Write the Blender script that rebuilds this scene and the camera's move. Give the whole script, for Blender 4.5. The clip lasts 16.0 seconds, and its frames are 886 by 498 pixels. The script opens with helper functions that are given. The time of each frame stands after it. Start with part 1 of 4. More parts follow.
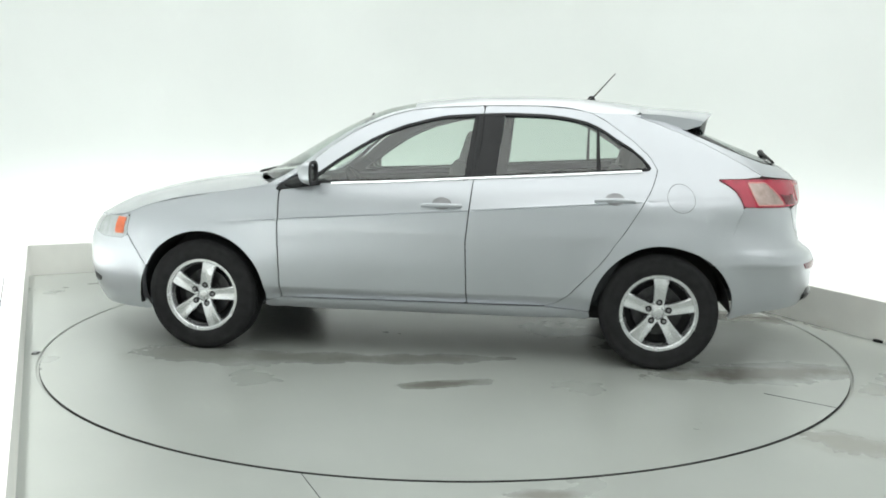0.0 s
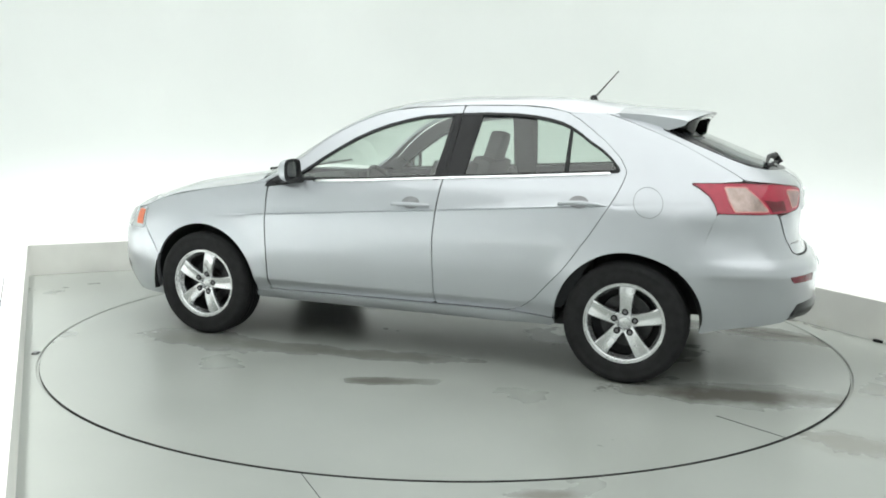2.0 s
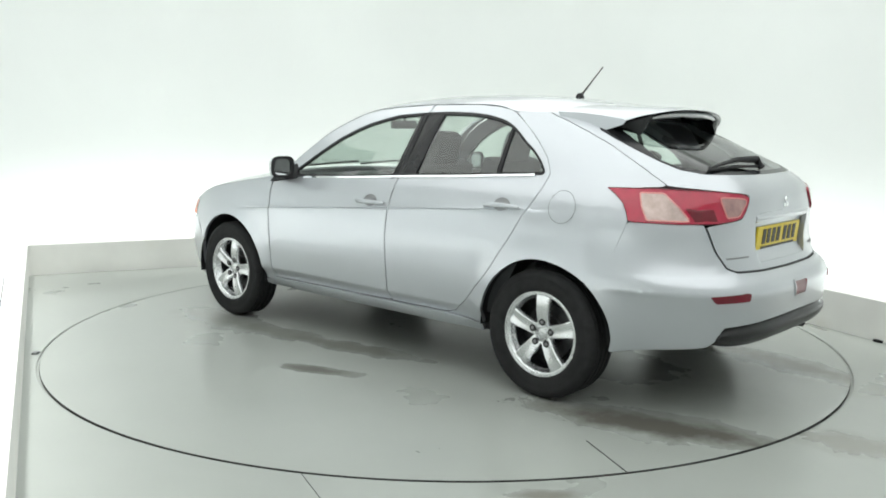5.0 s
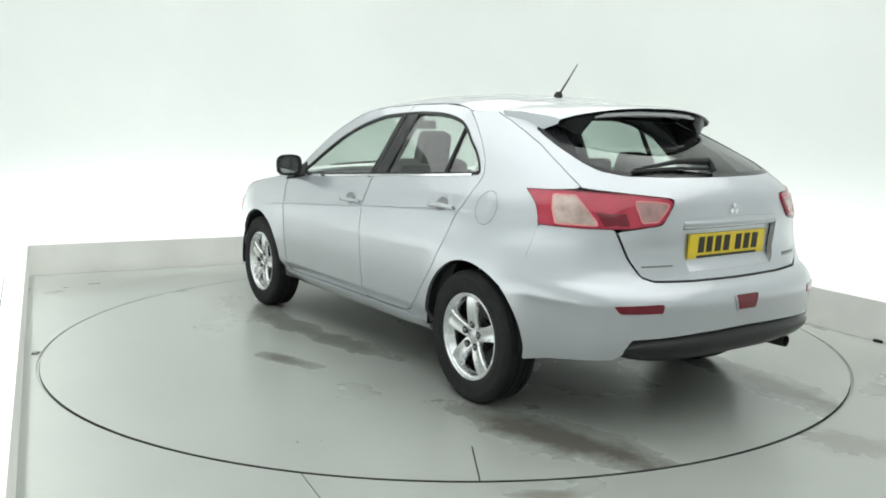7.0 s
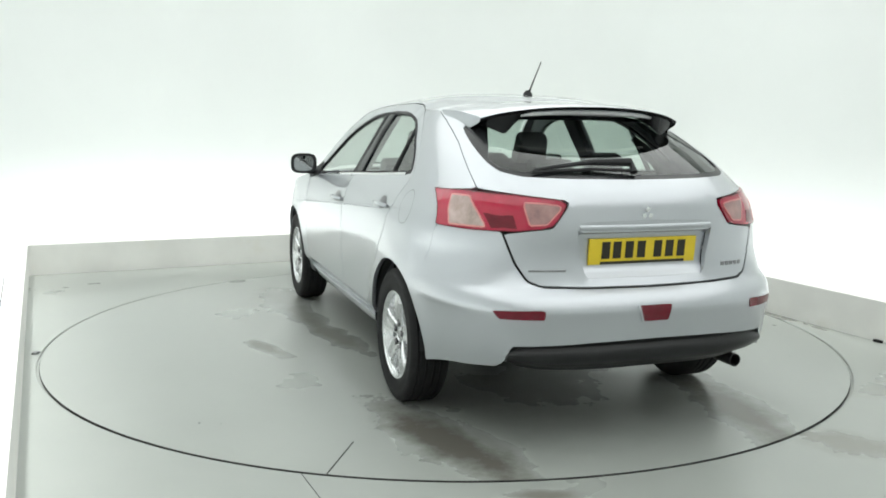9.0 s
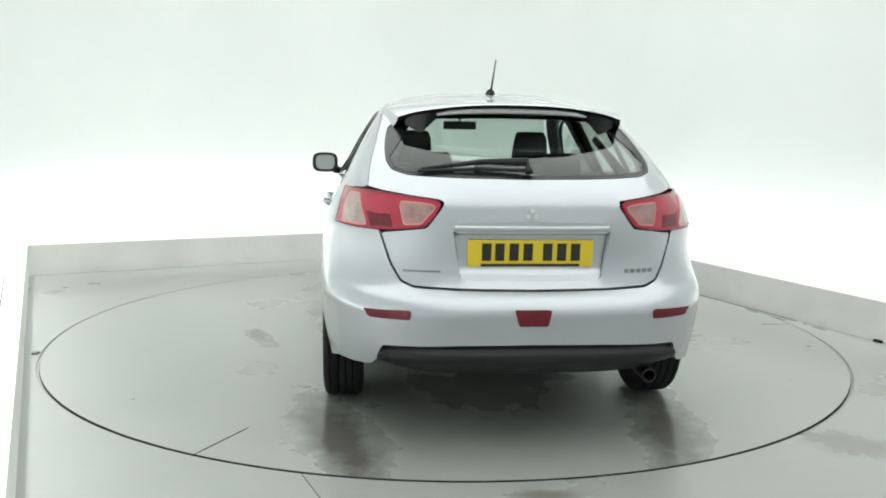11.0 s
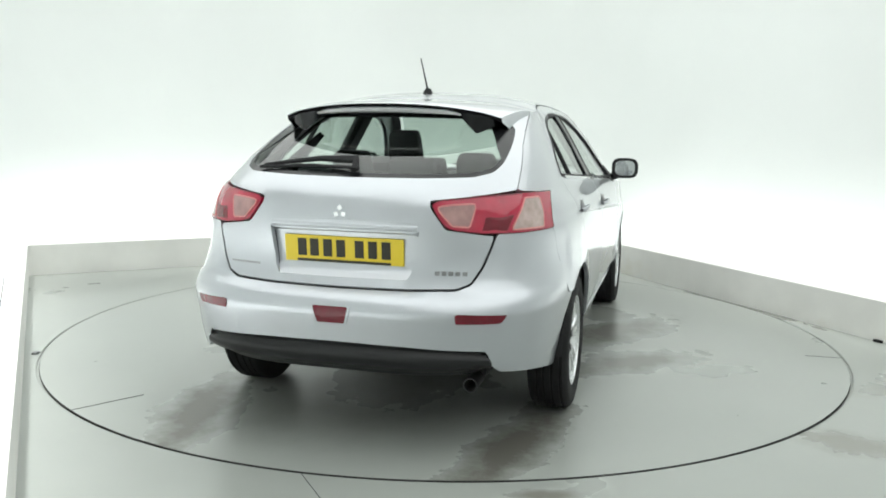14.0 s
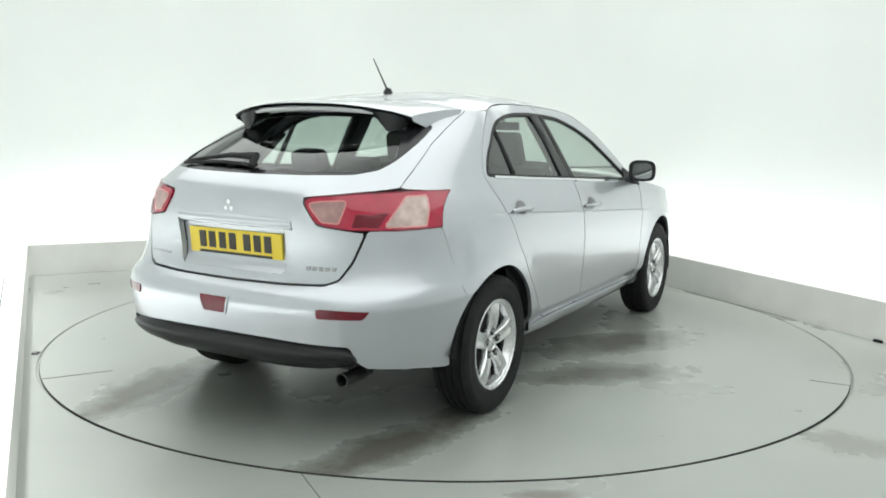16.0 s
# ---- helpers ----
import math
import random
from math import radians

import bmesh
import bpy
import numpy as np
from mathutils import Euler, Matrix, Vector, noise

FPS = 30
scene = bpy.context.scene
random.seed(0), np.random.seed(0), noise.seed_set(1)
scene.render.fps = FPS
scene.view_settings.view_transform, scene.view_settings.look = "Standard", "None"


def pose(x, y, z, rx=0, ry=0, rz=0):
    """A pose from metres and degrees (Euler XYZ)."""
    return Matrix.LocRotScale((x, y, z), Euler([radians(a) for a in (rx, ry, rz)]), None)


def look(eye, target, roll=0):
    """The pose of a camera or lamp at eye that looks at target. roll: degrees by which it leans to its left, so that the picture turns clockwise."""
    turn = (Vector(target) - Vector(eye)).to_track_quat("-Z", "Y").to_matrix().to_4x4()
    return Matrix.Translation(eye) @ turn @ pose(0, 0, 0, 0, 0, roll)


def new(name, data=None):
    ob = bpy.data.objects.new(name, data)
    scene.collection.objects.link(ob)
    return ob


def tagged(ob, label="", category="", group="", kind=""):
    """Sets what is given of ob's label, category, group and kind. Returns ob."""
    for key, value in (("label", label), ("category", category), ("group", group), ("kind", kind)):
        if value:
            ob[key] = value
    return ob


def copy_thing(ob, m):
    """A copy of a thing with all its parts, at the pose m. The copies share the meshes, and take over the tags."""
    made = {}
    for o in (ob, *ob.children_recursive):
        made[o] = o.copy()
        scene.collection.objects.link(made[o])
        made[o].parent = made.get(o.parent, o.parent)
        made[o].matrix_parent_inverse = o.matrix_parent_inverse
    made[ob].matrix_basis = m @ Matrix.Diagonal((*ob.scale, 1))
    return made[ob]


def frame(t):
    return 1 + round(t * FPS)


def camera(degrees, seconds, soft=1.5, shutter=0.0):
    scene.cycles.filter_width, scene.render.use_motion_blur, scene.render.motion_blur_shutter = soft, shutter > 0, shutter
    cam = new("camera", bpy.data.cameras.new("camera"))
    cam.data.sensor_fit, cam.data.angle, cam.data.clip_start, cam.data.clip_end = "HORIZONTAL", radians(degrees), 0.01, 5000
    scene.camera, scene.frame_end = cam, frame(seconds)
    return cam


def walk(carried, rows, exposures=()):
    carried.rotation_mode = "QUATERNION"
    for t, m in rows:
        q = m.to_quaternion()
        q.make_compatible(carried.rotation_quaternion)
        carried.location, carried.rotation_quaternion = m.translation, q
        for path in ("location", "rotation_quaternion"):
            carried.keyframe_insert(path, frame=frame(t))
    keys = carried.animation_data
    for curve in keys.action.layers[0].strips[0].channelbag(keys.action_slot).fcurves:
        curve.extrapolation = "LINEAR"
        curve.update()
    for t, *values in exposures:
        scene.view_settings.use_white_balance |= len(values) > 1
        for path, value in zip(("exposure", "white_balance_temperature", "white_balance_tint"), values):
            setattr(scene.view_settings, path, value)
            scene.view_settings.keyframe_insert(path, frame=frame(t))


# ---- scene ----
# ---- camera ----
cam = camera(53.88, 16.0, soft=1.8)
EYE = (0.0, -5.593, 1.360)
AIM = (-0.003598, 0.989418 - 5.593, 1.360 - 0.145051)
walk(cam, [(0.0, look(EYE, AIM, 0.872)), (16.0, look(EYE, AIM, 0.872))])

# ---- world, lights, exposure ----
world = bpy.data.worlds.new("studio_air")
scene.world = world
world.use_nodes = True
world.node_tree.nodes["Background"].inputs[0].default_value = (0.9, 1.0, 0.94, 1)
world.node_tree.nodes["Background"].inputs[1].default_value = 0.15
scene.view_settings.exposure = 0.0

BAY = radians(25.6)          # the bay stands turned against the camera


def bay(u, v, z=0.0):
    return Vector((u * math.cos(BAY) - v * math.sin(BAY), u * math.sin(BAY) + v * math.cos(BAY), z))


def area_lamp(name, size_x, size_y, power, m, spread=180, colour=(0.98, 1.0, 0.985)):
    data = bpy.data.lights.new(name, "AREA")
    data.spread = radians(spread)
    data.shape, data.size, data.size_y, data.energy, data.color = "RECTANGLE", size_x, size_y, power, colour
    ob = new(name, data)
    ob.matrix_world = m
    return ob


# unseen overhead lamp, stretched towards the camera to brighten the car's near sides
overhead_lamp = area_lamp("unseen_overhead_lamp", 7.4, 11.0, 300, Matrix.Translation(bay(0, -1.5, 3.7)) @ Matrix.Rotation(BAY, 4, "Z"))

# lamps added out of sight over the ledge to brighten the lower walls
for name, u, v, turn, length, power in (("added_wall_light_back", 0.0, 3.75, 0, 5.4, 27), ("added_wall_light_side", -3.1, -0.5, 90, 6.5, 48), ("added_wall_light_side", 3.1, 0.4, 90, 4.8, 16)):
    area_lamp(name, length, 0.35, power, Matrix.Translation(bay(u, v, 4.4)) @ Matrix.Rotation(BAY + radians(turn), 4, "Z"), 32)

# ---- materials ----


def material(name, base, rough=0.5, metal=0.0, spread=0.06, scale=6.0, fine=90.0, bump=0.05, coat=0.0, spec=0.5, blotch=None, coords="Object"):
    """A surface whose colour and roughness vary at two scales, with a fine relief."""
    m = bpy.data.materials.new(name)
    m.use_nodes = True
    nt = m.node_tree
    b = nt.nodes["Principled BSDF"]
    tc = nt.nodes.new("ShaderNodeTexCoord")
    n1, n2 = nt.nodes.new("ShaderNodeTexNoise"), nt.nodes.new("ShaderNodeTexNoise")
    n1.inputs["Scale"].default_value, n1.inputs["Detail"].default_value = scale, 4
    n2.inputs["Scale"].default_value, n2.inputs["Detail"].default_value = fine, 2
    for n in (n1, n2):
        nt.links.new(tc.outputs[coords], n.inputs["Vector"])
    ramp = nt.nodes.new("ShaderNodeValToRGB")
    lo = [max(c * (1 - spread), 0) for c in base]
    hi = [min(c * (1 + spread), 1) for c in base]
    ramp.color_ramp.elements[0].position, ramp.color_ramp.elements[1].position = 0.3, 0.7
    ramp.color_ramp.elements[0].color, ramp.color_ramp.elements[1].color = (*lo, 1), (*hi, 1)
    nt.links.new(n1.outputs["Fac"], ramp.inputs["Fac"])
    colour = ramp.outputs["Color"]
    if blotch:
        n3, r3, mix = nt.nodes.new("ShaderNodeTexNoise"), nt.nodes.new("ShaderNodeValToRGB"), nt.nodes.new("ShaderNodeMix")
        n3.inputs["Scale"].default_value, n3.inputs["Detail"].default_value = blotch[1], 6
        nt.links.new(tc.outputs[coords], n3.inputs["Vector"])
        r3.color_ramp.elements[0].position, r3.color_ramp.elements[1].position = blotch[2], blotch[2] + 0.12
        nt.links.new(n3.outputs["Fac"], r3.inputs["Fac"])
        mix.data_type = "RGBA"
        nt.links.new(r3.outputs["Color"], mix.inputs["Factor"])
        nt.links.new(colour, mix.inputs["A"])
        mix.inputs["B"].default_value = (*blotch[0], 1)
        colour = mix.outputs["Result"]
    nt.links.new(colour, b.inputs["Base Color"])
    rr = nt.nodes.new("ShaderNodeMapRange")
    rr.inputs["To Min"].default_value, rr.inputs["To Max"].default_value = max(rough - 0.06, 0), min(rough + 0.06, 1)
    nt.links.new(n1.outputs["Fac"], rr.inputs["Value"])
    nt.links.new(rr.outputs["Result"], b.inputs["Roughness"])
    b.inputs["Metallic"].default_value, b.inputs["Coat Weight"].default_value = metal, coat
    b.inputs["Specular IOR Level"].default_value = spec
    b.inputs["Coat Roughness"].default_value = 0.03
    if bump:
        bp = nt.nodes.new("ShaderNodeBump")
        bp.inputs["Strength"].default_value, bp.inputs["Distance"].default_value = bump, 0.004
        nt.links.new(n2.outputs["Fac"], bp.inputs["Height"])
        nt.links.new(bp.outputs["Normal"], b.inputs["Normal"])
    return m


def glass_material(name, tint, rough=0.02, gloss=0.08, slant=0.85, power=5.0):
    """A thin pane: lets tinted light through and mirrors more at a slant."""
    m = bpy.data.materials.new(name)
    m.use_nodes = True
    nt = m.node_tree
    nt.nodes.remove(nt.nodes["Principled BSDF"])
    tr, gl, mix, lw, pw, ad = (nt.nodes.new("ShaderNode" + k) for k in ("BsdfTransparent", "BsdfGlossy", "MixShader", "LayerWeight", "Math", "Math"))
    tr.inputs["Color"].default_value, gl.inputs["Roughness"].default_value, lw.inputs["Blend"].default_value = (*tint, 1), rough, 0.5
    pw.operation, pw.inputs[1].default_value = "POWER", power
    ad.operation, ad.inputs[1].default_value, ad.inputs[2].default_value = "MULTIPLY_ADD", slant, gloss
    nt.links.new(lw.outputs["Facing"], pw.inputs[0])
    nt.links.new(pw.outputs[0], ad.inputs[0])
    nt.links.new(ad.outputs[0], mix.inputs[0])
    nt.links.new(tr.outputs[0], mix.inputs[1])
    nt.links.new(gl.outputs[0], mix.inputs[2])
    nt.links.new(mix.outputs[0], nt.nodes["Material Output"].inputs["Surface"])
    return m


def stain_material(name, base, dark, spots, rough=0.29):
    """Painted floor with dried wet patches at the spots (x, y, half length, half width, turn, strength) and finer dirt."""
    m = material(name, base, rough, 0, 0.05, 1.3, 60, 0.03, spec=0.5)
    nt = m.node_tree
    b = nt.nodes["Principled BSDF"]
    tc = next(n for n in nt.nodes if n.type == "TEX_COORD")
    colour = b.inputs["Base Color"].links[0].from_socket
    warp = nt.nodes.new("ShaderNodeTexNoise")
    warp.inputs["Scale"].default_value, warp.inputs["Detail"].default_value, warp.inputs["Roughness"].default_value = 4.5, 7, 0.68
    nt.links.new(tc.outputs["Object"], warp.inputs["Vector"])
    total = None
    for x, y, a, c, turn, strength in spots:
        mp = nt.nodes.new("ShaderNodeMapping")
        mp.vector_type = "TEXTURE"
        mp.inputs["Location"].default_value, mp.inputs["Rotation"].default_value, mp.inputs["Scale"].default_value = (x, y, 0), (0, 0, radians(turn)), (a, c, 1)
        nt.links.new(tc.outputs["Object"], mp.inputs["Vector"])
        ln = nt.nodes.new("ShaderNodeVectorMath")
        ln.operation = "LENGTH"
        nt.links.new(mp.outputs[0], ln.inputs[0])
        add = nt.nodes.new("ShaderNodeMath")
        add.operation = "MULTIPLY_ADD"
        nt.links.new(warp.outputs["Fac"], add.inputs[0])
        add.inputs[1].default_value = 2.3
        nt.links.new(ln.outputs["Value"], add.inputs[2])
        rg = nt.nodes.new("ShaderNodeMapRange")
        rg.inputs["From Min"].default_value, rg.inputs["From Max"].default_value = 2.62, 1.64
        rg.inputs["To Max"].default_value = strength
        nt.links.new(add.outputs[0], rg.inputs["Value"])
        if total is None:
            total = rg.outputs[0]
        else:
            mx = nt.nodes.new("ShaderNodeMath")
            mx.operation = "MAXIMUM"
            nt.links.new(total, mx.inputs[0])
            nt.links.new(rg.outputs[0], mx.inputs[1])
            total = mx.outputs[0]
    mix = nt.nodes.new("ShaderNodeMix")
    mix.data_type = "RGBA"
    nt.links.new(total, mix.inputs["Factor"])
    nt.links.new(colour, mix.inputs["A"])
    mix.inputs["B"].default_value = (*dark, 1)
    nt.links.new(mix.outputs["Result"], b.inputs["Base Color"])
    wet = nt.nodes.new("ShaderNodeMath")
    wet.operation, wet.inputs[1].default_value = "MULTIPLY_ADD", -0.1
    nt.links.new(total, wet.inputs[0])
    nt.links.new(b.inputs["Roughness"].links[0].from_socket, wet.inputs[2])
    nt.links.new(wet.outputs[0], b.inputs["Roughness"])
    return m


def paint_material(name, base, rough, metal, coat):
    """Silver metallic lacquer: flake sparkle in the roughness, slight orange peel."""
    m = material(name, base, rough, metal, 0.02, 3.0, 700, 0.012, coat=coat)
    return m


WALL = material("white_studio_paint", (0.78, 0.805, 0.79), 0.75, 0, 0.02, 0.8, 40, 0.05)
KERB = material("grey_kerb_board", (0.80, 0.80, 0.765), 0.6, 0, 0.06, 2.5, 60, 0.1, blotch=((0.76, 0.745, 0.68), 2.0, 0.6))
FLOOR = stain_material("grey_green_floor_paint", (0.352, 0.373, 0.349), (0.17, 0.155, 0.13),
                       [(1.80, -1.97, 0.30, 0.13, -38, 0.55), (0.37, -2.54, 0.12, 0.04, 5, 0.7), (2.3, -1.2, 0.2, 0.1, 0, 0.3), (2.30, 0.85, 0.62, 0.06, -67, 0.4)])
DECK = stain_material("grey_green_turntable_paint", (0.352, 0.373, 0.349), (0.092, 0.083, 0.067),
                      [(-1.88, 0.67, 0.52, 0.13, 14.5, 0.85), (-1.86, -0.83, 0.50, 0.13, -12, 0.8), (-0.12, 1.18, 0.21, 0.055, 20, 0.75), (0.15, 0.73, 0.5, 0.09, 10, 0.6), (0.75, 0.80, 0.5, 0.11, 4, 0.5),
                       (-0.40, -1.22, 0.40, 0.16, -45, 0.65), (0.35, -1.08, 0.50, 0.19, -35, 0.7), (0.95, -0.9, 0.4, 0.2, 30, 0.35), (1.35, 0.85, 0.35, 0.16, 0, 0.4), (-1.2, 0.1, 0.7, 0.5, 0, 0.2), (-1.95, 0.5, 0.25, 0.06, 5, 0.3)])
GAP = material("dark_gap", (0.03, 0.03, 0.03), 0.9, 0, 0.2, 10, 60, 0)
PAINT = paint_material("silver_metallic_paint", (0.505, 0.524, 0.558), 0.35, 0.82, 1.0)
BLACK = material("black_plastic", (0.018, 0.0185, 0.02), 0.55, 0, 0.15, 20, 300, 0.15, spec=0.3)
GLOSSB = material("gloss_black_trim", (0.012, 0.0125, 0.014), 0.22, 0, 0.1, 10, 200, 0, spec=0.3)
RUBBER = material("tyre_rubber", (0.017, 0.0172, 0.018), 0.78, 0, 0.25, 25, 220, 0.2, spec=0.25)
ALLOY = material("silver_alloy", (0.70, 0.71, 0.72), 0.26, 0.9, 0.03, 12, 300, 0.02)
STEEL = material("brushed_grey_steel", (0.30, 0.30, 0.31), 0.45, 0.9, 0.15, 30, 200, 0.05)
EXHAUST = material("sooty_exhaust_steel", (0.06, 0.06, 0.062), 0.4, 0.7, 0.25, 30, 200, 0.05)
CHROME = material("chrome", (0.8, 0.81, 0.82), 0.12, 1.0, 0.02, 10, 200, 0)
CLOTH = material("dark_seat_cloth", (0.075, 0.077, 0.08), 0.9, 0, 0.2, 40, 500, 0.2)
LINING = material("grey_headlining", (0.72, 0.73, 0.71), 0.9, 0, 0.04, 10, 300, 0.1)
DASH = material("dark_grey_dash_plastic", (0.04, 0.042, 0.045), 0.65, 0, 0.1, 30, 300, 0.15, spec=0.2)
GLASS = glass_material("green_tinted_glass", (0.76, 0.84, 0.79), 0.02, 0.12, 0.88, 4.2)
REARPANE = glass_material("rear_window_glass", (0.76, 0.84, 0.80), 0.02, 0.04, 0.96, 4.0)
VALANCE_BLACK = material("satin_black_bumper_plastic", (0.012, 0.0125, 0.0135), 0.32, 0, 0.05, 2.5, 300, 0, spec=0.33)
REDLENS = material("red_lens", (0.40, 0.013, 0.045), 0.12, 0, 0.12, 18, 150, 0, coat=0.6)
DARKRED = material("dark_red_lens", (0.14, 0.005, 0.016), 0.2, 0, 0.15, 18, 150, 0, coat=0.3, spec=0.35)
PALELENS = material("pale_lens", (0.46, 0.35, 0.32), 0.16, 0.25, 0.3, 22, 200, 0.05, coat=0.6)
PINKLENS = material("pink_lens_edge", (0.62, 0.22, 0.22), 0.2, 0, 0.1, 30, 200, 0, coat=0.5)
SMOKELENS = material("pinkish_grey_lens", (0.38, 0.22, 0.21), 0.16, 0.25, 0.25, 24, 200, 0.05, coat=0.6)
SEAM = material("grey_seam", (0.17, 0.175, 0.18), 0.6, 0.2, 0.1, 20, 200, 0)
HEADLENS = material("clear_headlamp_lens", (0.50, 0.52, 0.53), 0.12, 0.5, 0.15, 25, 200, 0.03, coat=0.8)
ORANGE = material("amber_lens", (0.75, 0.16, 0.06), 0.2, 0, 0.1, 30, 200, 0, coat=0.5)
YELLOW = material("yellow_plate", (0.76, 0.57, 0.03), 0.4, 0, 0.03, 10, 200, 0)
INK = material("black_ink", (0.02, 0.018, 0.01), 0.5, 0, 0.1, 30, 200, 0)
PALESTRIP = material("pale_glossy_plastic", (0.78, 0.79, 0.79), 0.14, 0, 0.06, 40, 200, 0.02, coat=0.7)
MIRROR = material("mirror_glass", (0.5, 0.52, 0.53), 0.03, 1.0, 0.01, 5, 100, 0)

# ---- mesh helpers ----


def link_mesh(name, bm, mats, sharp=38, parent=None, label=""):
    me = bpy.data.meshes.new(name)
    bm.to_mesh(me)
    bm.free()
    for m in (mats if isinstance(mats, (list, tuple)) else [mats]):
        me.materials.append(m)
    for p in me.polygons:
        p.use_smooth = True
    me.set_sharp_from_angle(angle=radians(sharp))
    ob = new(name, me)
    if parent:
        ob.parent = parent
    if label:
        tagged(ob, label)
    return ob


def part(name, bm, mats, parent, label="", sharp=38):
    return link_mesh(name, bm, mats, sharp, parent, label)


def box(bm, lo, hi, bevel=0.0, m=None, seg=2):
    made = bmesh.ops.create_cube(bm, size=1.0, matrix=Matrix.Translation((Vector(lo) + Vector(hi)) / 2) @ Matrix.Diagonal((*(Vector(hi) - Vector(lo)), 1)))
    if bevel:
        edges = list({e for v in made["verts"] for e in v.link_edges})
        res = bmesh.ops.bevel(bm, geom=edges, offset=bevel, segments=seg, profile=0.7, affect="EDGES")
        verts = list({v for f in res["faces"] for v in f.verts} | {v for v in made["verts"] if v.is_valid})
    else:
        verts = made["verts"]
    if m is not None:
        bmesh.ops.transform(bm, matrix=m, verts=verts)
    return bm


def grid(bm, rows, closed=False):
    """Faces between rows of points; closed: each row is a ring."""
    vs = [[bm.verts.new(p) for p in r] for r in rows]
    n = len(rows[0])
    for a, b in zip(vs, vs[1:]):
        for i in range(n if closed else n - 1):
            j = (i + 1) % n
            bm.faces.new((a[i], a[j], b[j], b[i]))
    return vs


def lathe(bm, profile, seg=48, axis="Y", centre=(0, 0, 0)):
    """A body of revolution: profile of (radius, along)."""
    rows = []
    for r, d in profile:
        ring = []
        for i in range(seg):
            a = 2 * math.pi * i / seg
            c, s = r * math.cos(a), r * math.sin(a)
            ring.append(Vector(centre) + Vector((c, d, s) if axis == "Y" else (c, s, d) if axis == "Z" else (d, c, s)))
        rows.append(ring)
    grid(bm, rows, True)
    bmesh.ops.recalc_face_normals(bm, faces=bm.faces)
    return bm


def tube(bm, pts, r, seg=8, caps=True):
    """A round rod through the points; r: one radius or one for each point."""
    pts = [Vector(p) for p in pts]
    radii = [r] * len(pts) if isinstance(r, (int, float)) else r
    rows = []
    for i, p in enumerate(pts):
        d = (pts[min(i + 1, len(pts) - 1)] - pts[max(i - 1, 0)]).normalized()
        side = d.cross(Vector((0, 0, 1)) if abs(d.z) < 0.9 else Vector((1, 0, 0))).normalized()
        top = side.cross(d)
        rows.append([p + (side * math.cos(2 * math.pi * k / seg) + top * math.sin(2 * math.pi * k / seg)) * radii[i] for k in range(seg)])
    vs = grid(bm, rows, True)
    if caps:
        bm.faces.new(vs[0])
        bm.faces.new(vs[-1][::-1])
    return bm


def resample(poly, step):
    out = []
    for a, b in zip(poly, poly[1:] + poly[:1]):
        n = max(1, int(math.ceil(math.hypot(b[0] - a[0], b[1] - a[1]) / step)))
        out += [(a[0] + (b[0] - a[0]) * k / n, a[1] + (b[1] - a[1]) * k / n) for k in range(n)]
    return out


def soften(poly, step=0.05, times=2):
    """The outline with rounded corners."""
    p = resample(poly, step)
    for _ in range(times):
        q = []
        for a, b in zip(p, p[1:] + p[:1]):
            q += [(a[0] * 0.75 + b[0] * 0.25, a[1] * 0.75 + b[1] * 0.25), (a[0] * 0.25 + b[0] * 0.75, a[1] * 0.25 + b[1] * 0.75)]
        p = q
    out = []
    for q in p:
        if not out or math.hypot(q[0] - out[-1][0], q[1] - out[-1][1]) > step * 0.35:
            out.append(q)
    return out


def inset(poly, d):
    """The outline moved inwards by d."""
    area = sum(a[0] * b[1] - b[0] * a[1] for a, b in zip(poly, poly[1:] + poly[:1]))
    s = 1 if area > 0 else -1
    out = []
    for i, p in enumerate(poly):
        a, b = poly[i - 1], poly[(i + 1) % len(poly)]
        t = Vector((b[0] - a[0], b[1] - a[1]))
        t = t.normalized() if t.length > 1e-9 else Vector((1, 0))
        out.append((p[0] - t.y * d * s, p[1] + t.x * d * s))
    return out


def inside(p, poly):
    c = False
    for a, b in zip(poly, poly[1:] + poly[:1]):
        if (a[1] > p[1]) != (b[1] > p[1]) and p[0] < (b[0] - a[0]) * (p[1] - a[1]) / (b[1] - a[1]) + a[0]:
            c = not c
    return c


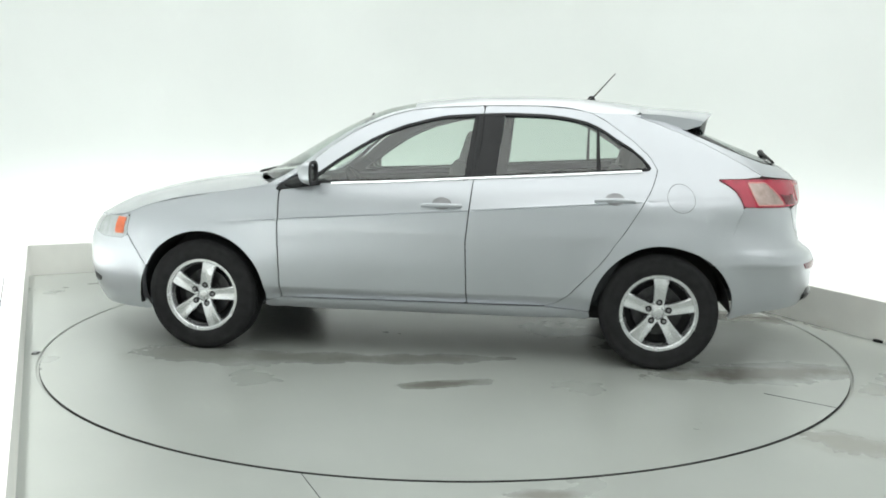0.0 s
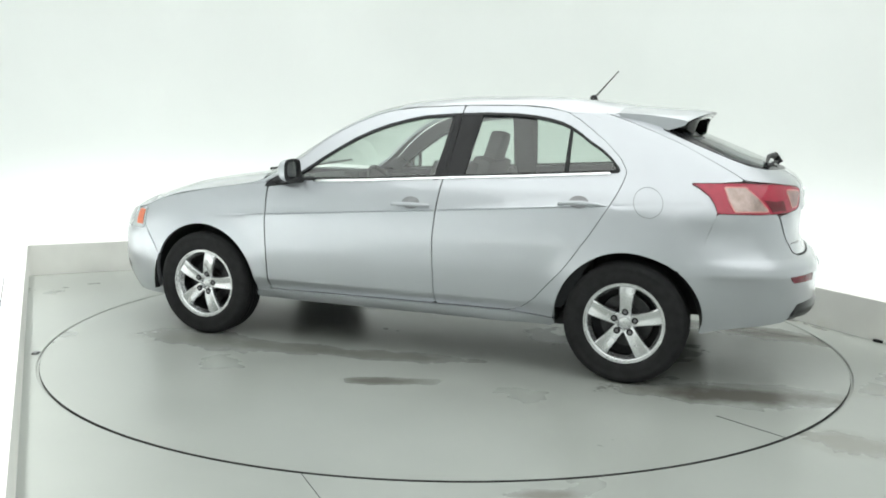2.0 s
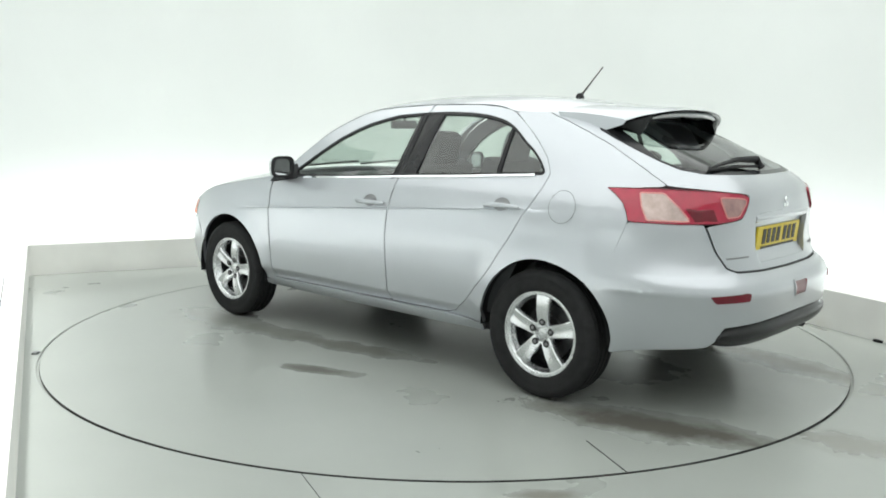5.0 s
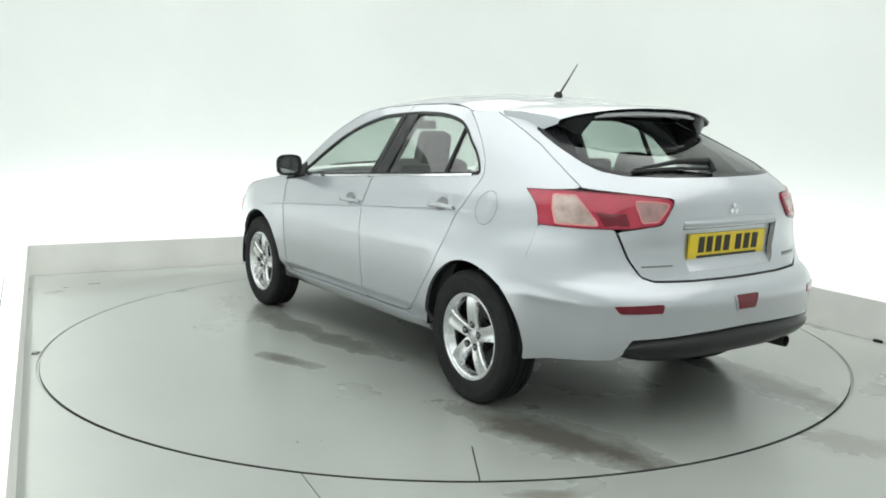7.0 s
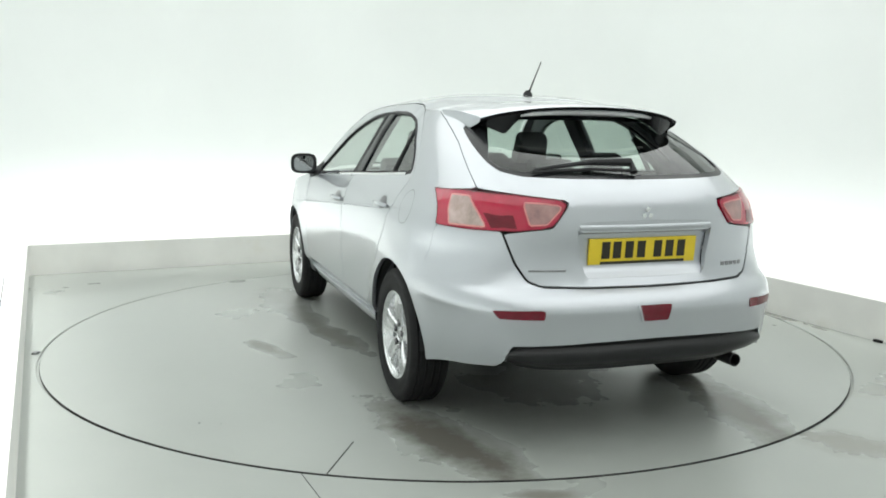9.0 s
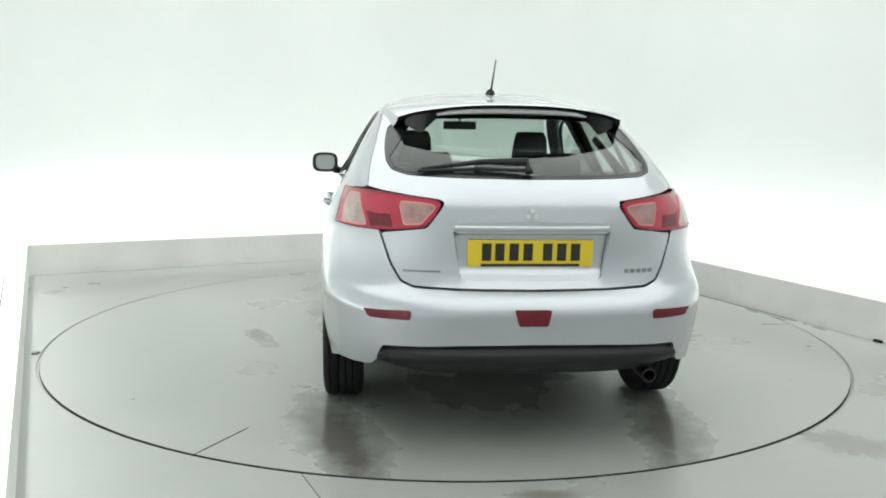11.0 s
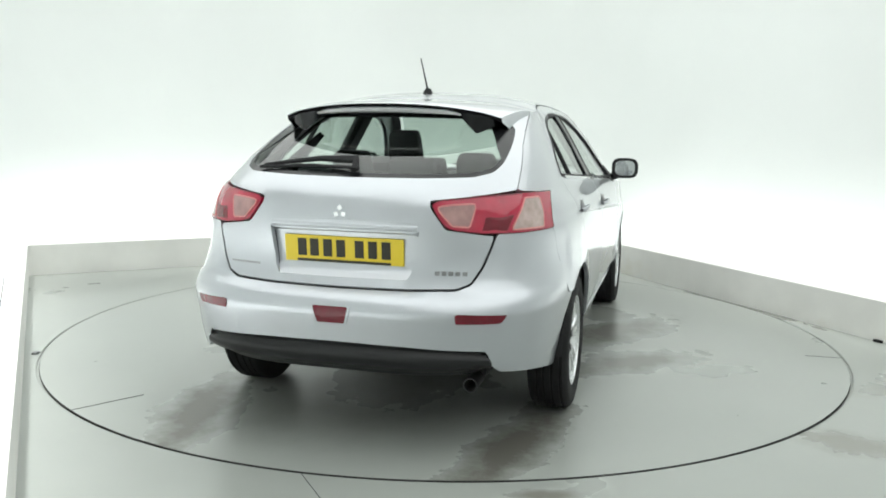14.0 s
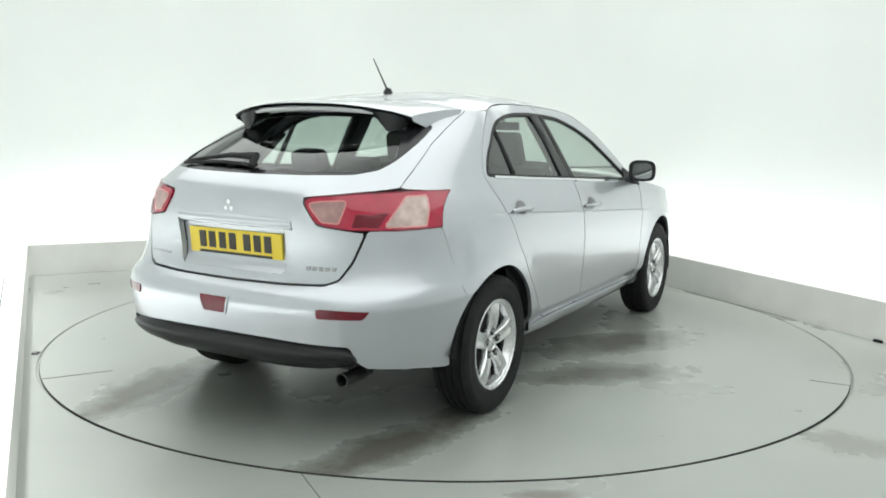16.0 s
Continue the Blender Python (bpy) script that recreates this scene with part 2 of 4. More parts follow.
def sheet(outline, holes=(), step=0.05, lines=()):
    """A plane net of triangles that fills the outline but for the holes, with points along the lines."""
    loops = [outline, *holes]
    pts, edges = [], []
    for lp in loops:
        k = len(pts)
        pts += [Vector(p) for p in lp]
        edges += [(k + i, k + (i + 1) % len(lp)) for i in range(len(lp))]
    for ln in lines:
        n = max(2, int(math.hypot(ln[1][0] - ln[0][0], ln[1][1] - ln[0][1]) / (step * 0.7)))
        for i in range(n + 1):
            q = (ln[0][0] + (ln[1][0] - ln[0][0]) * i / n, ln[0][1] + (ln[1][1] - ln[0][1]) * i / n)
            if inside(q, outline) and not any(inside(q, h) for h in holes):
                pts.append(Vector(q))
    arr = np.array([tuple(p) for p in pts])
    lo, hi = arr.min(0), arr.max(0)
    for i in range(int((hi[0] - lo[0]) / step) + 1):
        for j in range(int((hi[1] - lo[1]) / step) + 1):
            q = (lo[0] + (i + 0.5 * (j % 2)) * step, lo[1] + j * step)
            if np.min(np.hypot(arr[:, 0] - q[0], arr[:, 1] - q[1])) > step * 0.55 and inside(q, outline) and not any(inside(q, h) for h in holes):
                pts.append(Vector(q))
    from mathutils.geometry import delaunay_2d_cdt
    vs, _, fs, *_ = delaunay_2d_cdt(pts, edges, [], 0, 1e-6)
    keep = []
    for f in fs:
        c = (sum(vs[i].x for i in f) / 3, sum(vs[i].y for i in f) / 3)
        if inside(c, outline) and not any(inside(c, h) for h in holes):
            keep.append(f)
    return vs, keep


def shell(place, outline, holes=(), step=0.05, thick=0.015, lines=(), mirror=False, bm=None, out=0.0):
    """A curved plate: the sheet laid on the surface place(a, b, out), with its edges turned in by thick."""
    bm = bm or bmesh.new()
    vs, fs = sheet(outline, holes, step, lines)
    flip = -1 if mirror else 1

    def put(v, o):
        p = place(v.x, v.y, o)
        return bm.verts.new((p.x, p.y * flip, p.z))
    used = sorted({i for f in fs for i in f})
    top = {i: put(vs[i], out) for i in used}
    count = {}
    for f in fs:
        try:
            bm.faces.new([top[i] for i in f])
        except ValueError:
            continue
        for a, b in zip(f, f[1:] + f[:1] if isinstance(f, list) else tuple(f[1:]) + tuple(f[:1])):
            count[(min(a, b), max(a, b))] = count.get((min(a, b), max(a, b)), 0) + 1
    if thick:
        low = {}
        for (a, b), n in count.items():
            if n == 1:
                for i in (a, b):
                    if i not in low:
                        low[i] = put(vs[i], out - thick)
                bm.faces.new((top[a], top[b], low[b], low[a]))
    bmesh.ops.recalc_face_normals(bm, faces=bm.faces)
    # outward faces
    f = max(bm.faces, key=lambda q: q.calc_area())
    c = f.calc_center_median()
    if f.normal.dot(c - Vector((c.x * 0.8, 0, 0.6))) < 0:
        bmesh.ops.reverse_faces(bm, faces=bm.faces)
    return bm

# ---- the bay ----


def build_bay():
    r_in, u_left, u_right, v_back, v_front = 0.03, 2.49, 2.46, 3.09, -7.5
    profile = [(0.0, 0.0), (0.0, 0.262), (0.015, 0.268), (0.03, 0.268)]
    prof_w = [(0.03, 0.268), (0.55, 0.272)] + [(0.55 + 1.0 * math.sin(a), 0.272 + 1.0 * (1 - math.cos(a))) for a in np.linspace(0.08, math.pi / 2, 14)] + [(1.55, 2.4), (1.55, 3.6), (1.55, 4.62)]

    def path(d):
        pts = []
        r = d + r_in
        wl, wr, b = u_left - r_in, u_right - r_in, v_back - r_in
        for v in np.linspace(v_front, b, 30):
            pts.append((-wl - r + (v - 0.9) * 0.0115, v))
        for a in np.linspace(180, 90, 13)[1:]:
            pts.append((-wl + 0.025 + r * math.cos(radians(a)), b + r * math.sin(radians(a))))
        for u in np.linspace(-wl + 0.025, wr, 20)[1:]:
            pts.append((u, b + r))
        for a in np.linspace(90, 0, 13)[1:]:
            pts.append((wr + r * math.cos(radians(a)), b + r * math.sin(radians(a))))
        for v in np.linspace(b, v_front, 30)[1:]:
            pts.append((wr + r, v))
        return pts
    for name, prof, mat_, label in (("kerb", profile, KERB, "low grey-green kerb board round the turntable floor"), ("wall_cove", prof_w, WALL, "white seamless studio wall curving up from a ledge")):
        bm = bmesh.new()
        grid(bm, [[bay(u, v, z) for u, v in path(d)] for d, z in prof])
        bmesh.ops.recalc_face_normals(bm, faces=bm.faces)
        tagged(link_mesh(name, bm, mat_, 40), label, "wall", kind="structure")
    # floor with a round opening
    bm = bmesh.new()
    seg = 128
    r0 = 2.438
    inner = [(r0 * math.cos(2 * math.pi * i / seg), r0 * math.sin(2 * math.pi * i / seg)) for i in range(seg)]
    rows = [[Vector((x * 0.975, y * 0.975, -0.014)) for x, y in inner], [Vector((x, y, -0.014)) for x, y in inner], [Vector((x, y, -0.003)) for x, y in inner], [Vector((x * 1.0012, y * 1.0012, 0)) for x, y in inner]]
    ring = []
    for i in range(seg):
        a = 2 * math.pi * i / seg - BAY
        u, v = math.cos(a), math.sin(a)
        k = 1e9
        for lim, c in ((2.4601, u), (-2.5601, u), (3.0901, v), (-7.5, v)):
            if c * lim > 1e-9:
                k = min(k, lim / c)
        k = max(k, 2.4405)
        ring.append(bay(u * k, v * k, 0))
    rows.append(ring)
    grid(bm, rows, True)
    bmesh.ops.recalc_face_normals(bm, faces=bm.faces)
    # corners of the floor
    for su, sv in ((2.4601, 3.0901), (-2.5601, 3.0901), (2.4601, -7.5), (-2.5601, -7.5)):
        best = sorted(ring, key=lambda p: (p - bay(su, sv)).length)[:2]
        bm.faces.new([bm.verts.new(p) for p in (best[0], best[1], bay(su, sv, 0))])
    bmesh.ops.recalc_face_normals(bm, faces=bm.faces)
    tagged(link_mesh("floor", bm, FLOOR, 40), "grey-green painted studio floor with brown water stains", "floor", kind="structure")
    bm = bmesh.new()
    lathe(bm, [(0.01, -0.125), (2.7, -0.125)], 64, "Z")
    tagged(link_mesh("pit_floor", bm, GAP), "dark pit floor under the turntable", "floor", kind="structure")
    # unseen ceiling, and unseen wall behind the camera, added to close the room
    bm = bmesh.new()
    box(bm, (-6, -7.7, 4.62), (6, 6, 4.74), 0, Matrix.Rotation(BAY, 4, "Z"))
    tagged(link_mesh("ceiling", bm, WALL), "unseen white ceiling added to close the studio", "ceiling", kind="structure")
    bm = bmesh.new()
    box(bm, (-6, -7.62, -0.1), (6, -7.5, 4.62), 0, Matrix.Rotation(BAY, 4, "Z"))
    tagged(link_mesh("added_front_wall", bm, WALL), "unseen white wall added to close the studio", "wall", kind="structure")
    # straight joint in the floor beyond the ring
    bm = bmesh.new()
    u0 = -1.522
    box(bm, (u0 - 0.0012, -4.2, 0.0), (u0 + 0.0012, -1.905, 0.0012), 0, Matrix.Rotation(BAY, 4, "Z"))
    tagged(link_mesh("floor_joint", bm, GAP), "thin dark joint between floor sheets", "joint", kind="structure")
    bm = bmesh.new()
    box(bm, (-2.612, 0.43, 0.268), (-2.606, 1.49, 0.2705), 0, Matrix.Rotation(BAY, 4, "Z"))
    tagged(link_mesh("ledge_joint", bm, GAP), "thin dark joint in the white ledge", "joint", kind="structure")


build_bay()


def build_catch():
    """The small dark catch in the floor at the rim of the turntable."""
    at = Vector((-2.335, -0.735, 0))
    bm = bmesh.new()
    box(bm, (-0.030, -0.022, 0.0), (0.0, 0.022, 0.014), 0.004, Matrix.Translation(at))
    tagged(link_mesh("floor_catch", bm, STEEL), "small dark steel catch on the floor beside the turntable rim", "catch")


build_catch()


def build_kerb_mark():
    """The small dark mark at the foot of the kerb, added as a low block."""
    bm = bmesh.new()
    box(bm, (-0.02, -0.03, 0.0), (0.0, 0.03, 0.016), 0.004, Matrix.Translation(bay(2.455, -1.322)) @ Matrix.Rotation(BAY, 4, "Z"))
    tagged(link_mesh("kerb_mark", bm, RUBBER), "small dark mark at the foot of the kerb", "rubber block")


build_kerb_mark()


def build_turntable():
    table = new("turntable")
    tagged(table, "round grey-green turntable set flush in the floor", "turntable")
    bm = bmesh.new()
    R = 2.424
    lathe(bm, [(0.001, 0.0), (0.6, 0.0), (1.3, 0.0), (2.0, 0.0), (R - 0.002, 0.0)], 160, "Z")
    part("deck", bm, DECK, table, "grey-green deck with dark wet tyre stains")
    # rim coloured dark, standing in for the shade in the ring gap
    bm = bmesh.new()
    lathe(bm, [(R - 0.002, 0.0), (R, -0.002), (R, -0.0125)], 160, "Z")
    part("rim_strip", bm, GAP, table, "turntable rim coloured dark for the shade in the gap")
    for a, r0, r1 in ((149.4, 2.07, 2.42), (-87.6, 2.22, 2.42)):
        bm = bmesh.new()
        box(bm, (r0, -0.003, 0.0), (r1, 0.003, 0.0012), 0, Matrix.Rotation(radians(a), 4, "Z"))
        part("deck_joint", bm, GAP, table)
    return table


table = build_turntable()

# the car's skin: for each height a plan curve from the middle of the tail, along the side, to the middle of the nose
ZK = (0.12, 0.20, 0.30, 0.40, 0.55, 0.75, 0.90, 1.00, 1.05, 1.12, 1.25, 1.40, 1.46, 1.52)
WK = (0.79, 0.815, 0.845, 0.862, 0.875, 0.880, 0.864, 0.828, 0.795, 0.757, 0.690, 0.600, 0.535, 0.47)
TAILZ = (0.12, 0.22, 0.32, 0.45, 0.60, 0.655, 0.70, 0.80, 0.95, 1.05, 1.10, 1.18, 1.33, 1.42, 1.52)
TAILX = (-2.14, -2.19, -2.235, -2.262, -2.262, -2.242, -2.172, -2.155, -2.165, -2.15, -2.105, -1.95, -1.57, -1.36, -1.12)
NOSEZ = (0.12, 0.20, 0.30, 0.45, 0.60, 0.70, 0.80, 0.95, 1.1, 1.52)
NOSEX = (2.09, 2.18, 2.245, 2.273, 2.263, 2.225, 2.13, 1.945, 1.9, 1.9)
X_TAIL, X_NOSE, ARC = -0.9, 0.95, 1.9
ZGRID = np.linspace(0.12, 1.52, 141)
NARC = 161


def smooth_interp(z, zs, vs):
    return (np.interp(z - 0.012, zs, vs) + np.interp(z, zs, vs) + np.interp(z + 0.012, zs, vs)) / 3


def skin_tables():
    tail, nose = [], []
    for z in ZGRID:
        w = smooth_interp(z, ZK, WK)
        th = np.linspace(0, math.pi / 2, 3001)
        for rows, x0, reach, n, m in (
                (tail, X_TAIL, smooth_interp(z, TAILZ, TAILX) - X_TAIL, np.interp(z, (0.7, 0.95, 1.1, 1.3), (3.3, 3.05, 3.2, 3.8)), np.interp(z, (0.7, 0.95, 1.1, 1.3), (4.9, 4.1, 4.0, 4.5))),
                (nose, X_NOSE, smooth_interp(z, NOSEZ, NOSEX) - X_NOSE, 2.9, 3.7)):
            y = w * np.sin(th) ** (2 / n)
            x = x0 + reach * np.cos(th) ** (2 / m)
            d = np.concatenate(([0], np.cumsum(np.hypot(np.diff(x), np.diff(y)))))
            s = np.linspace(0, d[-1], NARC)
            rows.append(np.stack([np.interp(s, d, x), np.interp(s, d, y)], -1))
    return np.array(tail), np.array(nose)


TAIL, NOSE = skin_tables()


def skin(u, z, out=0.0):
    """The point of the car's left skin at the way u (equal to x along the door, running on round both corners) and height z."""
    def at(u, z):
        zi = min(max((z - ZGRID[0]) / (ZGRID[1] - ZGRID[0]), 0), len(ZGRID) - 1.001)
        k = int(zi)
        f = zi - k
        if X_TAIL <= u <= X_NOSE:
            w = (TAIL[k, -1, 1] * (1 - f) + TAIL[k + 1, -1, 1] * f)
            return Vector((u, w, z))
        table, a = (TAIL, (u - (X_TAIL - ARC)) / ARC) if u < X_TAIL else (NOSE, (X_NOSE + ARC - u) / ARC)
        flip = -1 if a < 0 else 1
        ai = min(abs(a) * (NARC - 1), NARC - 1.001)
        j = int(ai)
        g = ai - j
        p = (table[k, j] * (1 - g) + table[k, j + 1] * g) * (1 - f) + (table[k + 1, j] * (1 - g) + table[k + 1, j + 1] * g) * f
        return Vector((p[0], p[1] * flip, z))
    p = at(u, z)
    if out:
        n = (at(u, z + 0.01) - at(u, z - 0.01)).cross(at(u + 0.01, z) - at(u - 0.01, z)).normalized()
        p = p + n * (out if n.dot(p - Vector((p.x * 0.8, 0, 0.6))) > 0 else -out)
    return p


def tail_u(y, z):
    """The way u at which the skin of the tail has that y."""
    k = int(round((z - ZGRID[0]) / (ZGRID[1] - ZGRID[0])))
    return X_TAIL - ARC + math.copysign(ARC * np.interp(abs(y), TAIL[k, :, 1], np.linspace(0, 1, NARC)), y)


def side_u(x, z):
    """The way u at which the skin has that x."""
    if X_TAIL <= x <= X_NOSE:
        return x
    k = int(round((z - ZGRID[0]) / (ZGRID[1] - ZGRID[0])))
    if x < X_TAIL:
        return X_TAIL - ARC + ARC * np.interp(x, TAIL[k, :, 0], np.linspace(0, 1, NARC))
    return X_NOSE + ARC - ARC * np.interp(-x, -NOSE[k, :, 0], np.linspace(0, 1, NARC))


# ---- the car: x forward, y to its left, from the middle of the wheelbase ----
car = new("hatchback_car")
tagged(car, "silver five-door hatchback car with tinted windows parked on the turntable", "car")
AXLE, HUB_Y, TYRE_R = 1.3175, 0.765, 0.326


def crease_line(x):
    return 0.845 - 0.0701 * x


def crease_edges(a, b):
    return [((a, crease_line(a) + d), (b, crease_line(b) + d)) for d in (-0.02, 0.0, 0.005, 0.010, 0.022)]


def place(u, z, out=0.0):
    """The skin with the pressed lines of the doors."""
    e = 0.0
    if -1.9 < u < 1.25:
        fade = max(0, min(1, (u + 1.40) / 0.25)) * min(1, (1.25 - u) / 0.4)
        d = z - crease_line(u)
        e += fade * (0.006 * max(0, 1 - abs(d) / (0.020 if d > 0 else 0.10)) - 0.0055 * max(0, 1 - abs(d - 0.005) / 0.005))
        if -1.0 < u < 1.0:
            e -= 0.026 * min(1, max(0, (0.392 - z) / 0.050))
    for c in (AXLE, -AXLE):
        r = math.hypot(u - c, z - 0.325)
        if r < 0.50:
            e += 0.012 * max(0, 1 - abs(r - 0.385) / 0.10)
    if u < -1.62:
        fade = min(1, (-1.62 - u) / 0.15)
        flank = max(0, min(1, (u + 2.15) / 0.25))
        e += fade * ((0.005 + 0.004 * flank) * max(0, 1 - abs(z - 0.608) / (0.07 if z > 0.608 else 0.085 - 0.060 * flank)) - (0.012 + 0.012 * flank) * max(0, min(0.608 - z, 0.3)) / 0.3)
    # hollow under the tail lamps
    if u < -1.6 and 0.66 < z < 0.915:
        e -= 0.017 * math.sin(math.pi * (z - 0.66) / 0.255) ** 1.5 * max(0, 1 - ((abs(u - X_TAIL + ARC) - 1.0) / 0.36) ** 2) ** 2
    return skin(u, z, out + e)


def sill_place(u, z, out=0.0):
    """The sill: proud at its top edge, rolled under below."""
    return place(u, z, out - 0.022 * (max(0, 0.300 - z) / 0.045) ** 2 - 0.014 * max(0, (abs(u) - 0.62) / 0.3))


def arch(c, r, a0, a1, n=22):
    return [(c + r * math.cos(radians(a0 + (a1 - a0) * i / n)), 0.325 + r * math.sin(radians(a0 + (a1 - a0) * i / n))) for i in range(n + 1)]


def sx(x, z):
    return (side_u(x, z), z)


def ty(y, z):
    return (tail_u(y, z), z)


FRONT_DOOR = [(0.843, 0.324), (0.85, 0.687), (0.842, 0.95), (0.80, 1.005), (0.65, 1.138), (0.56, 1.212), (0.467, 1.280), (0.34, 1.348), (0.214, 1.398), (0.10, 1.425), (-0.045, 1.441), (-0.312, 1.454), (-0.272, 1.048), (-0.236, 0.689), (-0.247, 0.329)]
REAR_DOOR = [(-0.247, 0.329), (-0.236, 0.689), (-0.272, 1.048), (-0.312, 1.454), (-0.639, 1.456), (-0.80, 1.444), (-0.962, 1.416), (-1.078, 1.381), (-1.178, 1.330), (-1.262, 1.268), (-1.320, 1.191), (-1.334, 1.116), (-1.256, 0.98), (-1.125, 0.78), (-0.981, 0.587), (-0.833, 0.42), (-0.75, 0.352), (-0.68, 0.331)]
FRONT_OPEN = [(0.70, 1.000), (0.514, 1.135), (0.42, 1.197), (0.329, 1.252), (0.235, 1.297), (0.139, 1.334), (0.02, 1.366), (-0.088, 1.388), (-0.292, 1.403), (-0.268, 1.048), (0.2, 1.02)]
REAR_OPEN = [(-0.30, 1.403), (-0.46, 1.408), (-0.642, 1.404), (-0.75, 1.394), (-0.835, 1.379), (-0.998, 1.338), (-1.075, 1.306), (-1.140, 1.268), (-1.217, 1.224), (-1.264, 1.177), (-1.297, 1.121), (-1.280, 1.108), (-0.276, 1.050)]
FENDER = [(0.846, 0.322), (0.853, 0.687), (0.846, 0.95), (0.86, 0.985), (1.0, 0.972), (1.3, 0.930), (1.5, 0.895), sx(1.66, 0.85), sx(1.79, 0.80), sx(1.775, 0.775), sx(1.79, 0.67), sx(1.70, 0.56)] + arch(AXLE, 0.385, 24, 183)
LAMP = [sx(-1.615, 1.064), sx(-1.665, 1.035), sx(-1.71, 1.000), sx(-1.735, 0.958), sx(-1.75, 0.918), ty(0.70, 0.914), ty(0.56, 0.918), ty(0.47, 0.929), ty(0.43, 0.94), ty(0.40, 0.975), ty(0.376, 1.015), ty(0.372, 1.035), ty(0.40, 1.046), ty(0.55, 1.060), ty(0.69, 1.068)]
QUARTER = [(-0.68, 0.331), (-0.75, 0.352), (-0.833, 0.42), (-0.981, 0.587), (-1.125, 0.78), (-1.256, 0.98), (-1.334, 1.116), (-1.320, 1.191), (-1.262, 1.268), (-1.178, 1.330), (-1.078, 1.381), (-0.962, 1.416)] + \
    [sx(-1.145, 1.415), sx(-1.275, 1.368), sx(-1.40, 1.318), sx(-1.54, 1.26), sx(-1.712, 1.174), sx(-1.87, 1.080), sx(-1.73, 1.069), sx(-1.615, 1.064), sx(-1.665, 1.035), sx(-1.71, 1.000), sx(-1.735, 0.958), sx(-1.75, 0.918), sx(-1.70, 0.76), sx(-1.65, 0.62)] + arch(-AXLE, 0.378, 128, -2, 24)
SILL = [(0.94, 0.275), (0.955, 0.30), (0.846, 0.324), (-0.25, 0.329), (-0.68, 0.331), (-0.943, 0.309), (-0.94, 0.275), (-0.92, 0.256), (0.92, 0.256)]


def mirror_u(p):
    return (2 * (X_TAIL - ARC) - p[0], p[1])


half = [sx(-1.69, 0.30)] + [q for q in arch(-AXLE, 0.378, 174, 128, 8)] + [sx(-1.70, 0.76), sx(-1.75, 0.918), ty(0.62, 0.914), ty(0.578, 0.783), ty(0.535, 0.712), ty(0.483, 0.692), ty(0.295, 0.686)]
low_half = [sx(-1.90, 0.335), ty(0.66, 0.362), ty(0.632, 0.39), ty(0.615, 0.458), ty(0.29, 0.474)]
BUMPER = half + [ty(0, 0.683)] + [mirror_u(p) for p in half[::-1]] + [mirror_u(p) for p in low_half] + [ty(0, 0.477)] + low_half[::-1]
hs = [ty(0.29, 0.690), ty(0.483, 0.697), ty(0.531, 0.716), ty(0.573, 0.785), ty(0.612, 0.908), ty(0.43, 0.934), ty(0.370, 1.015), ty(0.360, 1.043), ty(0.55, 1.064), sx(-1.87, 1.080), sx(-1.712, 1.174), sx(-1.54, 1.26), sx(-1.40, 1.318), sx(-1.275, 1.368), sx(-1.145, 1.415), ty(0.3, 1.425)]
TAILGATE = [ty(0, 0.687)] + hs + [ty(0, 1.43)] + [mirror_u(p) for p in hs[::-1]]
gs = [ty(0.3, 1.124), ty(0.50, 1.130), ty(0.565, 1.148), ty(0.588, 1.18), ty(0.590, 1.25), ty(0.570, 1.33), ty(0.50, 1.385), ty(0.3, 1.40)]
REARGLASS = [ty(0, 1.121)] + gs + [ty(0, 1.405)] + [mirror_u(p) for p in gs[::-1]]
ps = [ty(0.28, 0.725), ty(0.298, 0.76), ty(0.325, 0.93), ty(0.30, 0.955)]
PLINTH = [ty(0, 0.722)] + ps + [ty(0, 0.962)] + [mirror_u(p) for p in ps[::-1]]
HEADLAMP = [sx(1.775, 0.775), sx(1.86, 0.775), sx(1.97, 0.765), sx(2.09, 0.745), sx(2.11, 0.675), sx(1.98, 0.64), sx(1.83, 0.642), sx(1.79, 0.67)]


def nose_y(y, z):
    k = int(round((z - ZGRID[0]) / (ZGRID[1] - ZGRID[0])))
    return (X_NOSE + ARC - math.copysign(ARC * np.interp(abs(y), NOSE[k, :, 1], np.linspace(0, 1, NARC)), y), z)


def mirror_n(p):
    return (2 * (X_NOSE + ARC) - p[0], p[1])


nh = [sx(1.70, 0.215)] + arch(AXLE, 0.385, -14, 24, 8) + [sx(1.79, 0.67), sx(1.83, 0.642), sx(1.98, 0.64), sx(2.11, 0.675), sx(2.09, 0.745), nose_y(0.35, 0.755)]
NOSE_PANEL = nh + [nose_y(0, 0.757)] + [mirror_n(p) for p in nh[::-1]]
gh = [nose_y(0.44, 0.36), nose_y(0.33, 0.70)]
GRILLE = [nose_y(0, 0.355)] + gh + [nose_y(0, 0.71)] + [mirror_n(p) for p in gh[::-1]]


def loft(edge, mid, power, n=14):
    """Rows of points across the car between the edge curve on both flanks, over the middle curve: both are (x, y, z) at equal steps."""
    rows = []
    for e, c in zip(edge, mid):
        row = []
        for i in range(-n, n + 1):
            v = i / n
            k = abs(v) ** power
            row.append(Vector((c[0] + (e[0] - c[0]) * k, e[1] * v, c[2] + (e[2] - c[2]) * k)))
        rows.append(row)
    return rows


